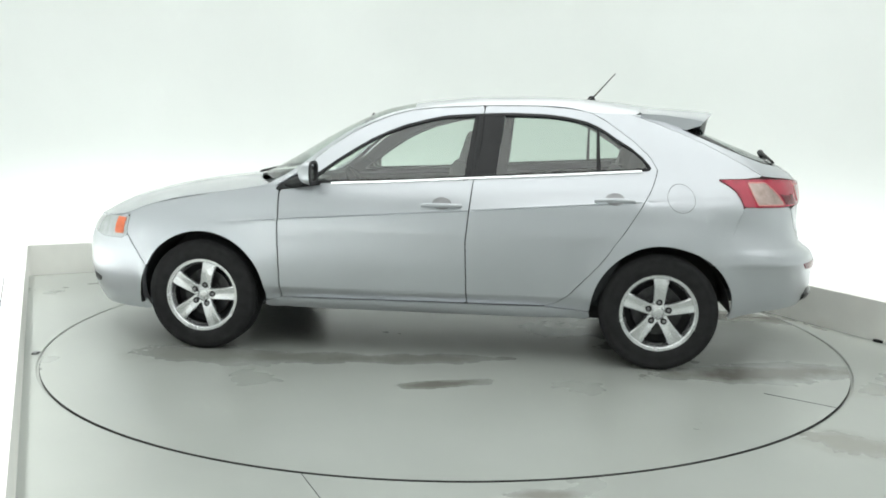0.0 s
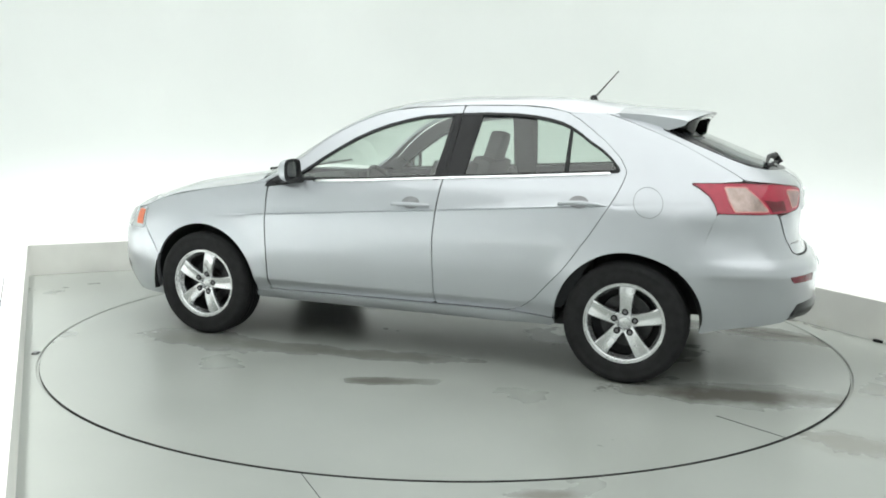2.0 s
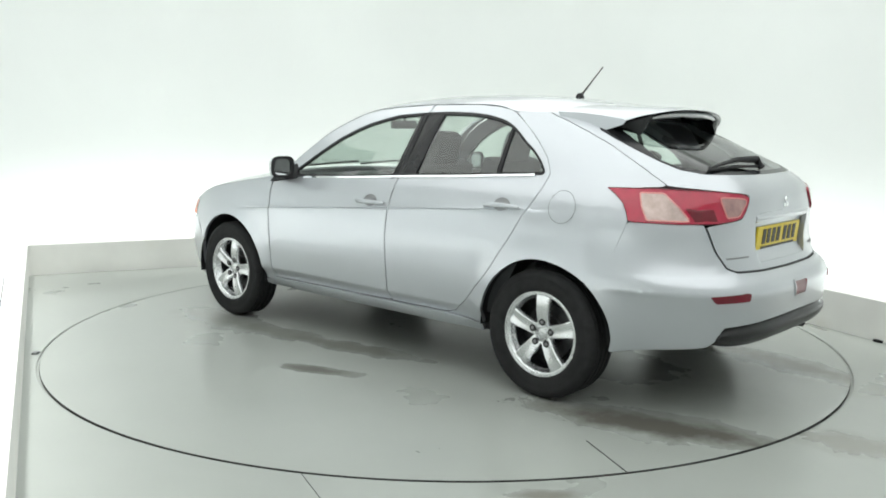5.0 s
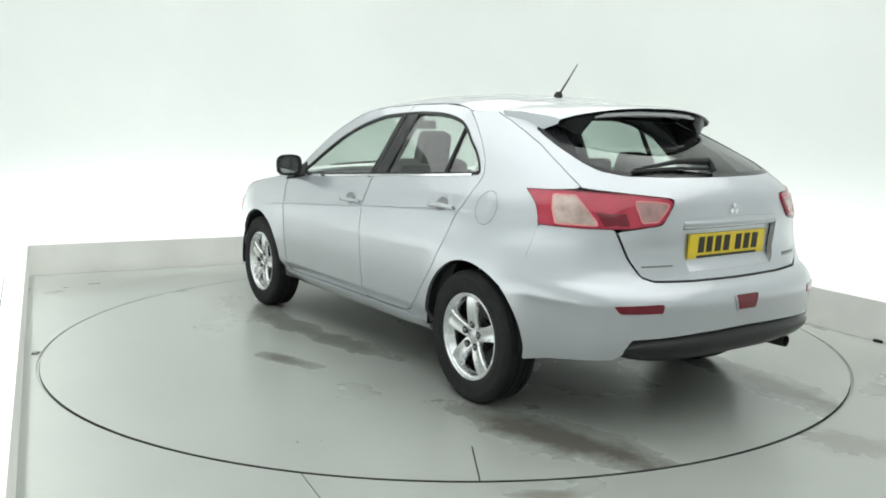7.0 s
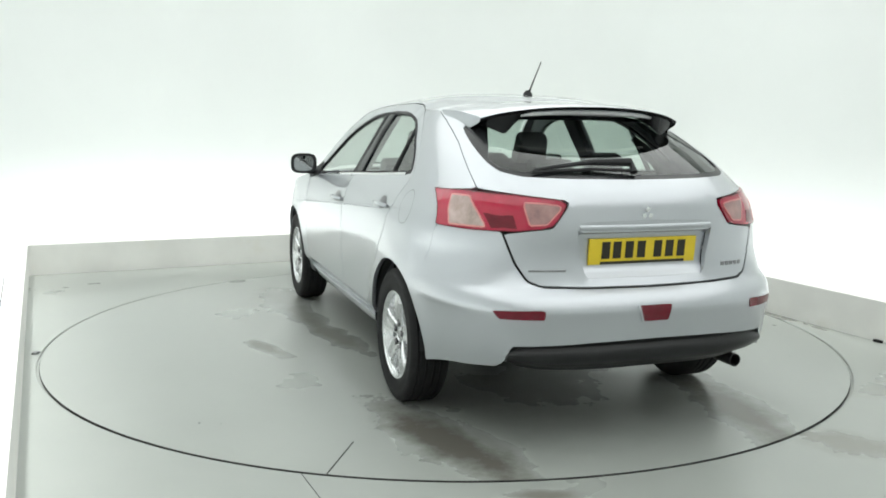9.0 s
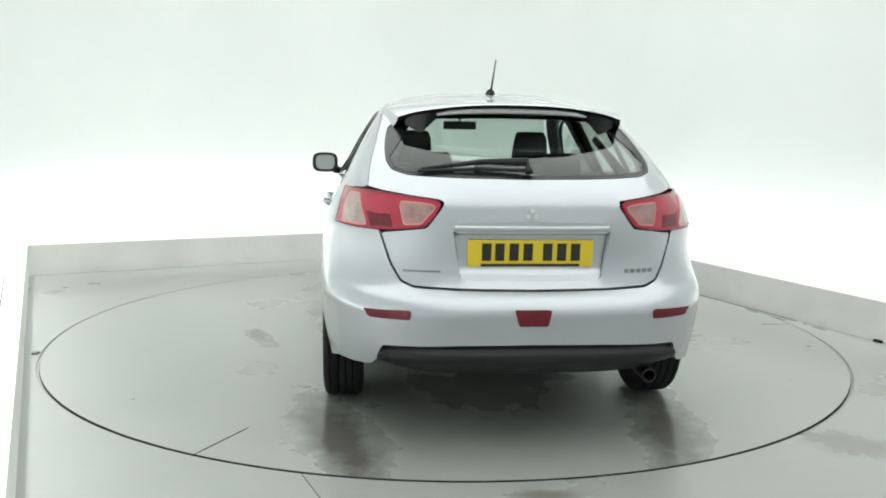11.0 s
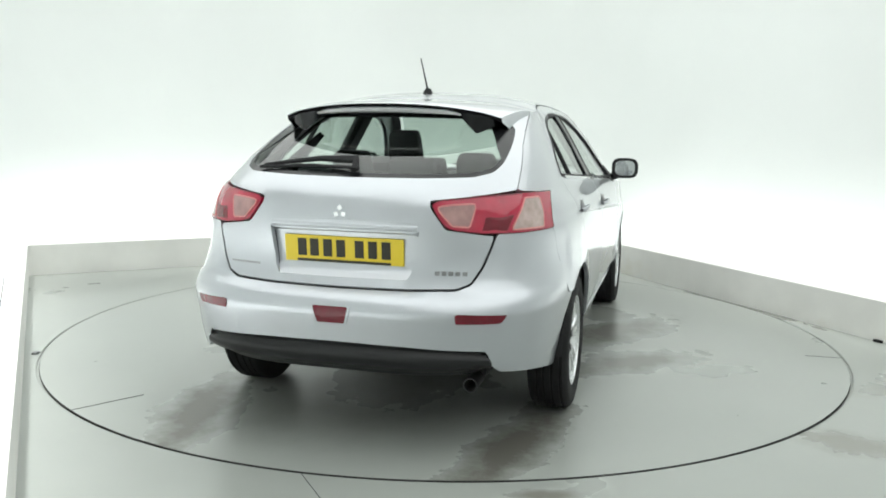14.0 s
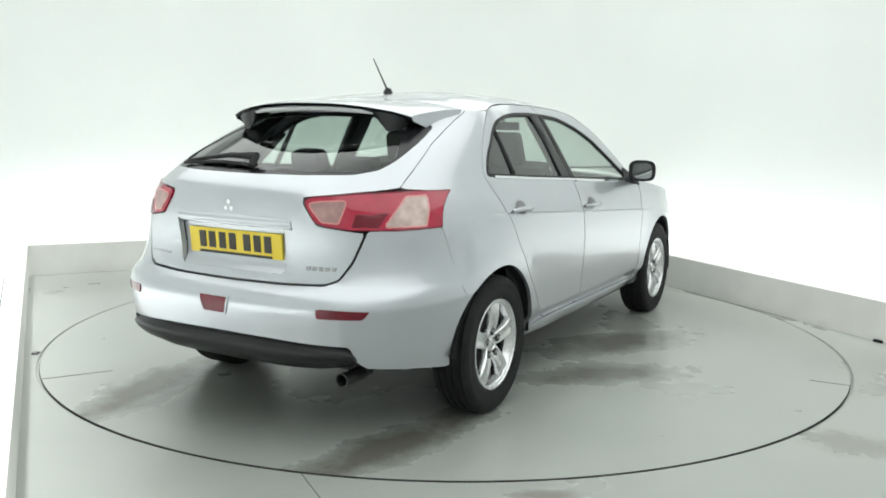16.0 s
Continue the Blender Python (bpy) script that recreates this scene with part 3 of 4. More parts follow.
def spline(pts, n):
    """n points along a smooth curve through pts."""
    pts = [Vector(p) for p in pts]
    ext = [2 * pts[0] - pts[1], *pts, 2 * pts[-1] - pts[-2]]
    dense = []
    for i in range(1, len(ext) - 2):
        for k in range(24):
            t = k / 24
            p0, p1, p2, p3 = ext[i - 1:i + 3]
            dense.append(0.5 * (2 * p1 + (p2 - p0) * t + (2 * p0 - 5 * p1 + 4 * p2 - p3) * t * t + (3 * p1 - p0 - 3 * p2 + p3) * t ** 3))
    dense.append(pts[-1])
    d = [0.0]
    for a, b in zip(dense, dense[1:]):
        d.append(d[-1] + (b - a).length)
    out = []
    for k in range(n):
        s = d[-1] * k / (n - 1)
        j = max(i for i in range(len(d)) if d[i] <= s + 1e-9)
        j = min(j, len(d) - 2)
        f = (s - d[j]) / max(d[j + 1] - d[j], 1e-9)
        out.append(dense[j].lerp(dense[j + 1], f))
    return out


def on_skin(pts, out=0.0):
    return [place(*sx(x, z), out) for x, z in pts]


def plate_rows(name, rows, mats, thick=0.02, label=""):
    bm = bmesh.new()
    vs = grid(bm, rows)
    bmesh.ops.recalc_face_normals(bm, faces=bm.faces)
    if sum(f.normal.z for f in bm.faces) < 0:
        bmesh.ops.reverse_faces(bm, faces=bm.faces)
    res = bmesh.ops.extrude_edge_only(bm, edges=[e for e in bm.edges if e.is_boundary])
    for v in res["geom"]:
        if isinstance(v, bmesh.types.BMVert):
            v.co.z -= thick
            v.co.y *= 0.985
    return part(name, bm, mats, car, label)


# -- skin panels, both flanks
GLASS_DEPTH = -0.007
for flip in (False, True):
    for name, line, holes, lines in (
            ("front_door", FRONT_DOOR, [soften(FRONT_OPEN, 0.03)], [*crease_edges(0.84, -0.24), *(((0.84, z), (-0.24, z)) for z in (0.400, 0.392, 0.367, 0.342))]),
            ("rear_door", REAR_DOOR, [soften(REAR_OPEN, 0.03)], [*crease_edges(-0.25, -1.2), *(((-0.25, z), (-0.84, z)) for z in (0.400, 0.392, 0.367, 0.342))]),
            ("front_wing", FENDER, [], [*crease_edges(0.85, 1.25)]),
            ("quarter_panel", QUARTER, [], [*crease_edges(-1.2, -1.7)]),
            ("sill", SILL, [], [])):
        bm = shell(sill_place if name == "sill" else place, inset(soften(line, 0.035, 1), 0.0008 if name in ("quarter_panel", "front_wing", "sill") else 0.0030), holes, 0.04, 0.02, lines, flip, out=0.018 if name == "sill" else 0.0)
        part(name, bm, PAINT, car)
    part("door_glass", shell(place, inset(soften(FRONT_OPEN, 0.03), -0.006), [], 0.06, 0, (), flip, out=GLASS_DEPTH), GLASS, car, "green-tinted front door glass")
    part("door_glass", shell(place, inset(soften([(-0.30, 1.403), (-0.46, 1.408), (-0.642, 1.404), (-0.75, 1.394), (-0.835, 1.379), (-0.992, 1.336), (-0.968, 1.095), (-0.276, 1.050)], 0.03), -0.006), [], 0.06, 0, (), flip, out=GLASS_DEPTH), GLASS, car, "green-tinted rear door glass")
    part("quarter_glass", shell(place, inset(soften([(-1.006, 1.332), (-1.075, 1.306), (-1.140, 1.268), (-1.217, 1.224), (-1.264, 1.177), (-1.297, 1.121), (-1.280, 1.110), (-0.978, 1.095)], 0.025), -0.005), [], 0.05, 0, (), flip, out=GLASS_DEPTH), GLASS, car, "small fixed quarter glass")
    # black seals round the windows, pillar trim, divider
    for line in (FRONT_OPEN, REAR_OPEN):
        o = soften(line, 0.03)
        part("window_seal", shell(place, inset(o, -0.004), [inset(o, 0.011)], 0.05, 0.012, (), flip, out=0.003), BLACK, car)
    part("pillar_trim", shell(place, [(-0.214, 1.030), (-0.258, 1.404), (-0.305, 1.407), (-0.276, 1.043)], [], 0.05, 0.02, (), flip, out=0.002), GLOSSB, car, "gloss black door pillar trim")
    part("pillar_trim", shell(place, [(-0.280, 1.043), (-0.309, 1.407), (-0.435, 1.409), (-0.388, 1.052)], [], 0.05, 0.02, (), flip, out=0.002), GLOSSB, car, "gloss black door pillar trim")
    part("window_divider", shell(place, [(-0.957, 1.088), (-0.985, 1.342), (-1.008, 1.335), (-0.982, 1.090)], [], 0.05, 0.02, (), flip, out=0.003), BLACK, car)
    part("mirror_base", shell(place, soften([(0.60, 0.990), (0.80, 0.962), (0.868, 0.955), (0.845, 0.985), (0.76, 1.035), (0.66, 1.08)], 0.03, 1), [], 0.04, 0.02, (), flip, out=0.006), BLACK, car)
    # bright strip along the belt
    part("belt_strip", shell(place, [(0.54, 0.994), (0.2, 1.009), (-0.27, 1.038), (-0.75, 1.066), (-1.235, 1.095), (-1.232, 1.106), (-0.75, 1.077), (-0.27, 1.049), (0.2, 1.020), (0.54, 1.005)], [], 0.05, 0.01, (), flip, out=0.008), CHROME, car, "bright strip under the windows")
    # tail lamp
    lamp = part("tail_lamp", shell(place, inset(soften(LAMP, 0.025, 1), -0.0012), [], 0.03, 0.03, (), flip, out=0.006), REDLENS, car, "red wrap-round tail lamp with pale inserts")
    line = inset(soften(LAMP, 0.025, 1), -0.001)
    part("lamp_gasket", shell(place, line, [inset(line, 0.004)], 0.03, 0.004, (), flip, out=0.0072), DARKRED, lamp, "dark edge of the lamp")
    for name, mat_, shape, label in (
            ("clear_lens", PALELENS, [sx(-1.775, 1.044), sx(-1.800, 0.985), sx(-1.830, 0.930), sx(-1.985, 0.930), sx(-1.940, 0.985), sx(-1.872, 1.044)], "pale clear lamp lens"),
            ("smoke_lens", SMOKELENS, [ty(0.515, 0.945), ty(0.452, 0.950), ty(0.402, 1.005), ty(0.396, 1.020), ty(0.45, 1.027), ty(0.530, 1.030)], "pinkish grey lamp lens")):
        o = soften(shape, 0.02, 1)
        part(name, shell(place, o, [], 0.03, 0.004, (), flip, out=0.0085), mat_, lamp, label)
        part("lens_edge", shell(place, inset(o, -0.006), [inset(o, 0.0005)], 0.03, 0.004, (), flip, out=0.0095), PINKLENS, lamp)
    part("dark_lens", shell(place, [sx(-2.004, 0.926), sx(-1.985, 0.955), sx(-1.962, 0.985), ty(0.572, 0.980), ty(0.562, 0.928)], [], 0.012, 0.004, (), flip, out=0.008), DARKRED, lamp, "dark red lamp lens")
    # rear reflector, front lamp, fuel flap
    part("rear_reflector", shell(place, inset(soften([ty(0.68, 0.604), ty(0.66, 0.572), ty(0.495, 0.574), ty(0.493, 0.612)], 0.02, 1), 0), [], 0.03, 0.004, (), flip, out=0.004), DARKRED, car, "dark red bumper reflector")
    hl = part("headlamp", shell(place, soften(HEADLAMP, 0.03, 1), [], 0.035, 0.02, (), flip, out=0.003), HEADLENS, car, "clear headlamp")
    part("indicator_lens", shell(place, soften([sx(1.80, 0.765), sx(1.865, 0.765), sx(1.88, 0.67), sx(1.815, 0.67)], 0.02, 1), [], 0.03, 0.004, (), flip, out=0.006), ORANGE, hl, "amber indicator lens")
    part("fog_recess", shell(place, soften([sx(2.03, 0.38), sx(2.12, 0.40), sx(2.12, 0.35), sx(2.05, 0.35)], 0.03, 1), [], 0.04, 0.004, (), flip, out=0.002), BLACK, car)
    # handles
    for hx in (-0.10, -1.06):
        bm = bmesh.new()
        z0 = 0.892 + (-0.10 - hx) * 0.047
        rows = []
        for i in range(13):
            x = hx + 0.115 - 0.23 * i / 12
            o = 0.028 * math.sin(math.pi * i / 12) ** 0.5 + 0.004
            c = place(x, z0, o)
            w = 0.013 * (0.7 + 0.3 * math.sin(math.pi * i / 12))
            rows.append([Vector((c.x, (c.y + 0.007 * math.cos(a)) * (-1 if flip else 1), c.z + w * math.sin(a))) for a in np.linspace(0, 2 * math.pi, 10, endpoint=False)])
        grid(bm, rows, True)
        bmesh.ops.recalc_face_normals(bm, faces=bm.faces)
        handle = part("door_handle", bm, PAINT, car, "body-coloured grip handle")
        # flat grey disc behind the grip: the recess's shade given as colour
        part("handle_recess_shade", shell(place, [(hx + 0.055 * math.cos(a), z0 + 0.012 + 0.034 * math.sin(a)) for a in np.linspace(0, 2 * math.pi, 18, endpoint=False)], [], 0.03, 0, (), flip, out=0.0025), STEEL, handle)
part("fuel_flap_seam", shell(place, [(-1.432 + 0.078 * math.cos(a), 0.962 + 0.078 * math.sin(a)) for a in np.linspace(0, 2 * math.pi, 40, endpoint=False)],
                             [[(-1.432 + 0.0755 * math.cos(a), 0.962 + 0.0755 * math.sin(a)) for a in np.linspace(0, 2 * math.pi, 40, endpoint=False)]], 0.05, 0, (), False, out=0.0012), SEAM, car, "round fuel flap seam")

# backing under the joint of bumper and quarter panel
for flip in (False, True):
    up = [sx(-1.635, 0.685), sx(-1.665, 0.705), sx(-1.70, 0.76), sx(-1.74, 0.90)]
    part("bumper_bracket", shell(place, [(u - 0.02, z) for u, z in up] + [(u + 0.02, z) for u, z in up[::-1]], [], 0.02, 0, (), flip, out=-0.006), PAINT, car)

for flip in (False, True):
    up = [(0.88, 0.978), (1.0, 0.968), (1.3, 0.926), (1.5, 0.891), sx(1.66, 0.846), sx(1.79, 0.796), sx(1.93, 0.772), sx(2.08, 0.752)]
    part("wing_flange", shell(place, [(u, z - 0.018) for u, z in up] + [(u, z + 0.006) for u, z in up[::-1]], [], 0.02, 0, (), flip, out=-0.005), PAINT, car)
    up = [sx(1.66, 0.52), sx(1.72, 0.58), sx(1.80, 0.66)]
    part("bumper_bracket", shell(place, [(u - 0.03, z) for u, z in up] + [(u + 0.03, z) for u, z in up[::-1]], [], 0.02, 0, (), flip, out=-0.006), PAINT, car)

# black strips behind the shut lines of the doors, for the shade in the gaps
for flip in (False, True):
    for up in ([(0.848, 0.335), (0.853, 0.687), (0.846, 0.94)], [(-0.247, 0.335), (-0.236, 0.689), (-0.270, 1.03)],
               [(-1.327, 1.12), (-1.256, 0.985), (-1.125, 0.785), (-0.981, 0.592), (-0.833, 0.425), (-0.755, 0.358)], [(0.83, 0.325), (-0.247, 0.330), (-0.68, 0.333)]):
        part("door_gap_shade", shell(place, [(u + 0.010, z + 0.007) for u, z in up] + [(u - 0.010, z - 0.007) for u, z in up[::-1]], [], 0.05, 0, (), flip, out=-0.008), BLACK, car)

# the same painted shade behind the shut line of the tailgate
for flip in (False, True):
    up = [ty(0.36, 0.686), ty(0.483, 0.692), ty(0.535, 0.712), ty(0.578, 0.783), ty(0.614, 0.905)]
    part("tailgate_gap_shade", shell(place, [(u + 0.012, z + 0.012) for u, z in up] + [(u - 0.012, z - 0.014) for u, z in up[::-1]], [], 0.03, 0, (), flip, out=-0.009), BLACK, car)
    up = [sx(-1.85, 1.084), sx(-1.712, 1.174), sx(-1.54, 1.26), sx(-1.40, 1.318), sx(-1.275, 1.368), sx(-1.145, 1.415)]
    part("tailgate_gap_shade", shell(place, [(u + 0.012, z + 0.008) for u, z in up] + [(u - 0.012, z - 0.008) for u, z in up[::-1]], [], 0.03, 0, (), flip, out=-0.007), BLACK, car)
up = [ty(y, 0.6865 + 0.02 * y * y) for y in np.linspace(0.37, -0.37, 16)]
part("tailgate_gap_shade", shell(place, [(u, z + 0.016) for u, z in up] + [(u, z - 0.016) for u, z in up[::-1]], [], 0.03, 0, (), False, out=-0.009), BLACK, car)

# -- tail
part("rear_bumper", shell(place, inset(soften(BUMPER, 0.035, 1), 0.0006), [], 0.045, 0.02, [((-1.60, 0.608 + d), (2 * (X_TAIL - ARC) + 1.60, 0.608 + d)) for d in (-0.03, -0.012, 0.0, 0.012, 0.03, 0.045, 0.06, 0.075, 0.09)]), PAINT, car, "silver rear bumper")


def build_valance():
    """A groove under the bumper skin, a rounded bar below it, then an undercut."""
    heights = (0.0, 0.06, 0.14, 0.19, 0.24, 0.34, 0.46, 0.58, 0.70, 0.78, 0.83, 0.88, 0.94, 1.0)
    depth = [np.interp(f, (0, 0.16, 0.28, 0.36, 0.55, 0.74, 0.83, 0.90, 1.0), (-0.05, -0.034, -0.016, 0.004, 0.013, 0.009, -0.012, -0.016, -0.004)) for f in heights]
    rows = []
    for q in np.linspace(-1, 1, 57):
        a = abs(q)
        lo, hi = 0.318 + 0.030 * a ** 5, 0.476 - 0.010 * a ** 2 - 0.012 * a ** 12
        row = []
        for f, d in zip(heights, depth):
            z = lo + (hi - lo) * f
            wide = np.interp(z, (0.318, 0.345, 0.388, 0.455, 0.48), (0.585, 0.604, 0.631, 0.614, 0.610))
            row.append(place(*ty(wide * q, z), d))
        rows.append(row)
    bm = bmesh.new()
    vs = grid(bm, rows)
    bmesh.ops.recalc_face_normals(bm, faces=bm.faces)
    if sum(f.normal.x for f in bm.faces) > 0:
        bmesh.ops.reverse_faces(bm, faces=bm.faces)
    res = bmesh.ops.extrude_edge_only(bm, edges=[e for e in bm.edges if e.is_boundary])
    for v in res["geom"]:
        if isinstance(v, bmesh.types.BMVert):
            v.co.x += 0.05
    part("bumper_valance", bm, VALANCE_BLACK, car, "black lower bumper valance")


build_valance()
tailgate = part("tailgate", shell(place, inset(soften(TAILGATE, 0.03, 1), 0.0036), [inset(soften(REARGLASS, 0.03), 0.004), soften(PLINTH, 0.03, 1)], 0.04, 0.025), PAINT, car, "silver tailgate with a plate recess")
part("rear_glass", shell(place, inset(soften(REARGLASS, 0.03), 0.001), [], 0.05, 0, out=-0.006), REARPANE, tailgate, "curved tinted rear window")
rg = soften(REARGLASS, 0.03)
for flip in (False, True):
    part("glass_corner", shell(place, soften([ty(0.582, 1.19), ty(0.586, 1.25), ty(0.566, 1.33), ty(0.497, 1.383), ty(0.42, 1.392), ty(0.475, 1.335), ty(0.535, 1.25)], 0.03, 1), [], 0.02, 0, (), flip, out=-0.0035), GLOSSB, tailgate, "black corner of the rear window")
part("glass_border", shell(place, inset(rg, 0.0), [inset(rg, 0.022)], 0.03, 0.004, out=-0.003), GLOSSB, tailgate, "black border of the rear window")


def recess(u, z, o=0.0):
    d = min(max((z - 0.722) / 0.04, 0), max((0.915 - z) / 0.012, 0), 1)
    return place(u, z, o - 0.03 * d)


part("plate_recess", shell(recess, inset(soften(PLINTH, 0.03, 1), 0.0005), [], 0.02, 0.0, [(ty(0.3, 0.903), ty(-0.3, 0.903)), (ty(0.3, 0.915), ty(-0.3, 0.915))]), PAINT, tailgate, "recess for the number plate")
bm = bmesh.new()
rows = []
for y in np.linspace(0.318, -0.318, 25):
    c = place(*ty(y, 0.932), 0.0)
    rows.append([Vector((c.x + 0.012 - 0.017 * math.cos(a), c.y, 0.934 + 0.017 * math.sin(a))) for a in np.linspace(0, 2 * math.pi, 12, endpoint=False)])
vs = grid(bm, rows, True)
bm.faces.new(vs[0]); bm.faces.new(vs[-1])
bmesh.ops.recalc_face_normals(bm, faces=bm.faces)
part("grip_strip", bm, PAINT, tailgate, "silver grip strip over the number plate")
# number plate with plain bars
plate_m = Matrix.Translation((-2.128, 0.003, 0.831)) @ Matrix.Rotation(radians(-5), 4, "Y")
bm = bmesh.new()
box(bm, (-0.008, -0.26, -0.0555), (0.004, 0.26, 0.0555), 0.003, plate_m)
plate = part("number_plate", bm, YELLOW, tailgate, "yellow number plate with dark bars")
for y in (0.182, 0.128, 0.069, 0.011, -0.070, -0.128, -0.186):
    bm = bmesh.new()
    box(bm, (-0.0105, y - 0.019, -0.030), (-0.008, y + 0.019, 0.042), 0, plate_m)
    part("plate_bar", bm, INK, plate)
bm = bmesh.new()
box(bm, (-0.0105, -0.205, -0.054), (-0.008, 0.205, -0.043), 0, plate_m)
part("plate_strip", bm, INK, plate)
# maker's mark: plain three-lobed shape; blurred lettering as bars
bm = bmesh.new()
for a in (90, 210, 330):
    c = Vector((0, 0.018 * math.cos(radians(a)), 0.018 * math.sin(radians(a))))
    m = Matrix.Translation(place(*ty(0.008, 0.99), 0.003) + c) @ Matrix.Rotation(-radians(a), 4, "X") @ Matrix.Rotation(radians(45), 4, "X") @ Matrix.Diagonal((0.006, 0.018, 0.018, 1))
    bmesh.ops.create_cube(bm, size=1, matrix=m)
part("tailgate_badge", bm, CHROME, tailgate, "small grey badge shape")
for y0, n, w, h in ((0.45, 1, 0.075, 0.004), (-0.40, 5, 0.009, 0.0085)):
    for i in range(n):
        bm = bmesh.new()
        y = y0 - 0.027 * i
        rows = []
        for k in range(7):
            yy = y + w - 2 * w * k / 6
            c = place(*ty(yy, 0.758), 0.003)
            rows.append([Vector((c.x, yy, 0.758 - h)), Vector((c.x, yy, 0.758 + h)), Vector((c.x + 0.006, yy, 0.758 + h)), Vector((c.x + 0.006, yy, 0.758 - h))])
        vs = grid(bm, rows, True)
        bm.faces.new(vs[0])
        bm.faces.new(vs[-1])
        bmesh.ops.recalc_face_normals(bm, faces=bm.faces)
        part("badge_bar", bm, STEEL, tailgate)
part("fog_lamp", shell(place, soften([ty(0.088, 0.620), ty(0.066, 0.553), ty(-0.052, 0.553), ty(-0.068, 0.620)], 0.02, 1), [], 0.03, 0.004, out=0.004), DARKRED, car, "dark red rear fog lamp")
o = soften([ty(0.088, 0.620), ty(0.066, 0.553), ty(-0.052, 0.553), ty(-0.068, 0.620)], 0.02, 1)
part("fog_lamp_frame", shell(place, inset(o, -0.008), [inset(o, 0.001)], 0.03, 0.006, out=0.005), PAINT, car)
bm = bmesh.new()
lathe(bm, [(0.023, -1.90), (0.023, -1.95), (0.030, -1.965), (0.030, -2.10), (0.026, -2.10), (0.026, -1.95)], 20, "X", (0, -0.535, 0.297))
part("exhaust_tip", bm, EXHAUST, car, "round steel exhaust tip")

# -- roof, windscreen, bonnet
edge_top = [(0.865, 0.985), (0.74, 1.062), (0.65, 1.139), (0.56, 1.213), (0.467, 1.282), (0.34, 1.350), (0.214, 1.400), (0.10, 1.427), (-0.045, 1.443), (-0.315, 1.456), (-0.639, 1.458), (-0.80, 1.447), (-0.962, 1.419), (-1.12, 1.416), (-1.30, 1.395)]
mid_top = [(1.13, 1.025), (1.00, 1.085), (0.90, 1.14), (0.80, 1.20), (0.68, 1.27), (0.52, 1.355), (0.34, 1.434), (0.17, 1.472), (-0.02, 1.498), (-0.30, 1.517), (-0.639, 1.520), (-0.80, 1.514), (-0.97, 1.503), (-1.14, 1.485), (-1.32, 1.460)]
edge3 = [place(x, z, -0.001) for x, z in edge_top]
N = 61
E3, M3 = spline(edge3, N), spline([(x, 0, z) for x, z in mid_top], N)
rows = loft(E3, M3, 3.0)
cut = 26
plate_rows("roof", rows[cut:], PAINT, 0.01, "silver roof skin")
glass_rows = [[p for p in r[1:-1]] for r in rows[1:cut + 1]]
part("windscreen", (lambda b: (grid(b, [[Vector((p.x, p.y * 0.97, p.z - 0.004)) for p in r] for r in glass_rows]), b)[1])(bmesh.new()), GLASS, car, "tinted windscreen")
for s in (1, -1):
    bm = bmesh.new()
    grid(bm, [[(r[k].x, r[k].y, r[k].z + dz) for k, dz in (((0, 0), (1, 0.001), (1, -0.02)) if s < 0 else ((-1, 0), (-2, 0.001), (-2, -0.02)))] for r in rows[:cut + 1]])
    bmesh.ops.recalc_face_normals(bm, faces=bm.faces)
    part("windscreen_pillar", bm, PAINT, car)
bon_e = [place(*sx(x, z - 0.004), 0.003) for x, z in ((0.87, 0.982), (1.0, 0.969), (1.3, 0.927), (1.5, 0.892), (1.66, 0.847))] + [place(*sx(1.80, 0.793), 0.001), place(*sx(1.93, 0.774), 0.002), place(*nose_y(0.5, 0.757), 0.002)]
bon_m = [(1.14, 0, 1.018), (1.24, 0, 1.010), (1.45, 0, 0.985), (1.65, 0, 0.952), (1.82, 0, 0.914), (1.98, 0, 0.868), (2.10, 0, 0.818), (2.19, 0, 0.764)]
plate_rows("bonnet", loft(spline(bon_e, 30), spline(bon_m, 30), 2.3), PAINT, 0.015, "silver bonnet")
part("front_bumper", shell(place, inset(soften(NOSE_PANEL, 0.035, 1), 0.0006), [soften(GRILLE, 0.03)], 0.05, 0.02), PAINT, car, "silver front bumper")
part("front_grille", shell(place, inset(soften(GRILLE, 0.03), 0.001), [], 0.05, 0, out=-0.03), BLACK, car, "black front grille")
bm = bmesh.new()
for s in (1, -1):
    tube(bm, [(1.10, s * 0.28 + 0.12, 1.035), (1.06, s * 0.28 - 0.15, 1.05), (1.03, s * 0.28 - 0.35, 1.06)], 0.008, 6)
part("windscreen_wiper", bm, BLACK, car)

# -- roof spoiler: a blade over the rear window with turned-down ends
bm = bmesh.new()
rows = []
for i in range(31):
    y = 0.588 - 1.176 * i / 30
    k = abs(y) / 0.588
    zt = 1.470 - 0.052 * k ** 2.4
    back = -1.655 + 0.10 * k ** 3
    front = -1.20
    drop = 0.0 if k < 0.86 else 0.025 * ((k - 0.86) / 0.14) ** 1.2
    pro = [(front, zt), (front - 0.14, zt - 0.006), (back + 0.12, zt - 0.018), (back + 0.02, zt - 0.028 - 0.2 * drop), (back, zt - 0.034 - 0.3 * drop), (back + 0.012, zt - 0.048 - 0.5 * drop), (back + 0.12, zt - 0.070 - drop), (-1.38, zt - 0.060 - drop * 0.6), (front - 0.02, zt - 0.040)]
    rows.append([Vector((x, y * (1 - 0.12 * min(1, max(0, (front - x) / 0.4))), z)) for x, z in pro])
vs = grid(bm, rows, True)
bm.faces.new(vs[0]); bm.faces.new(vs[-1][::-1])
bmesh.ops.recalc_face_normals(bm, faces=bm.faces)
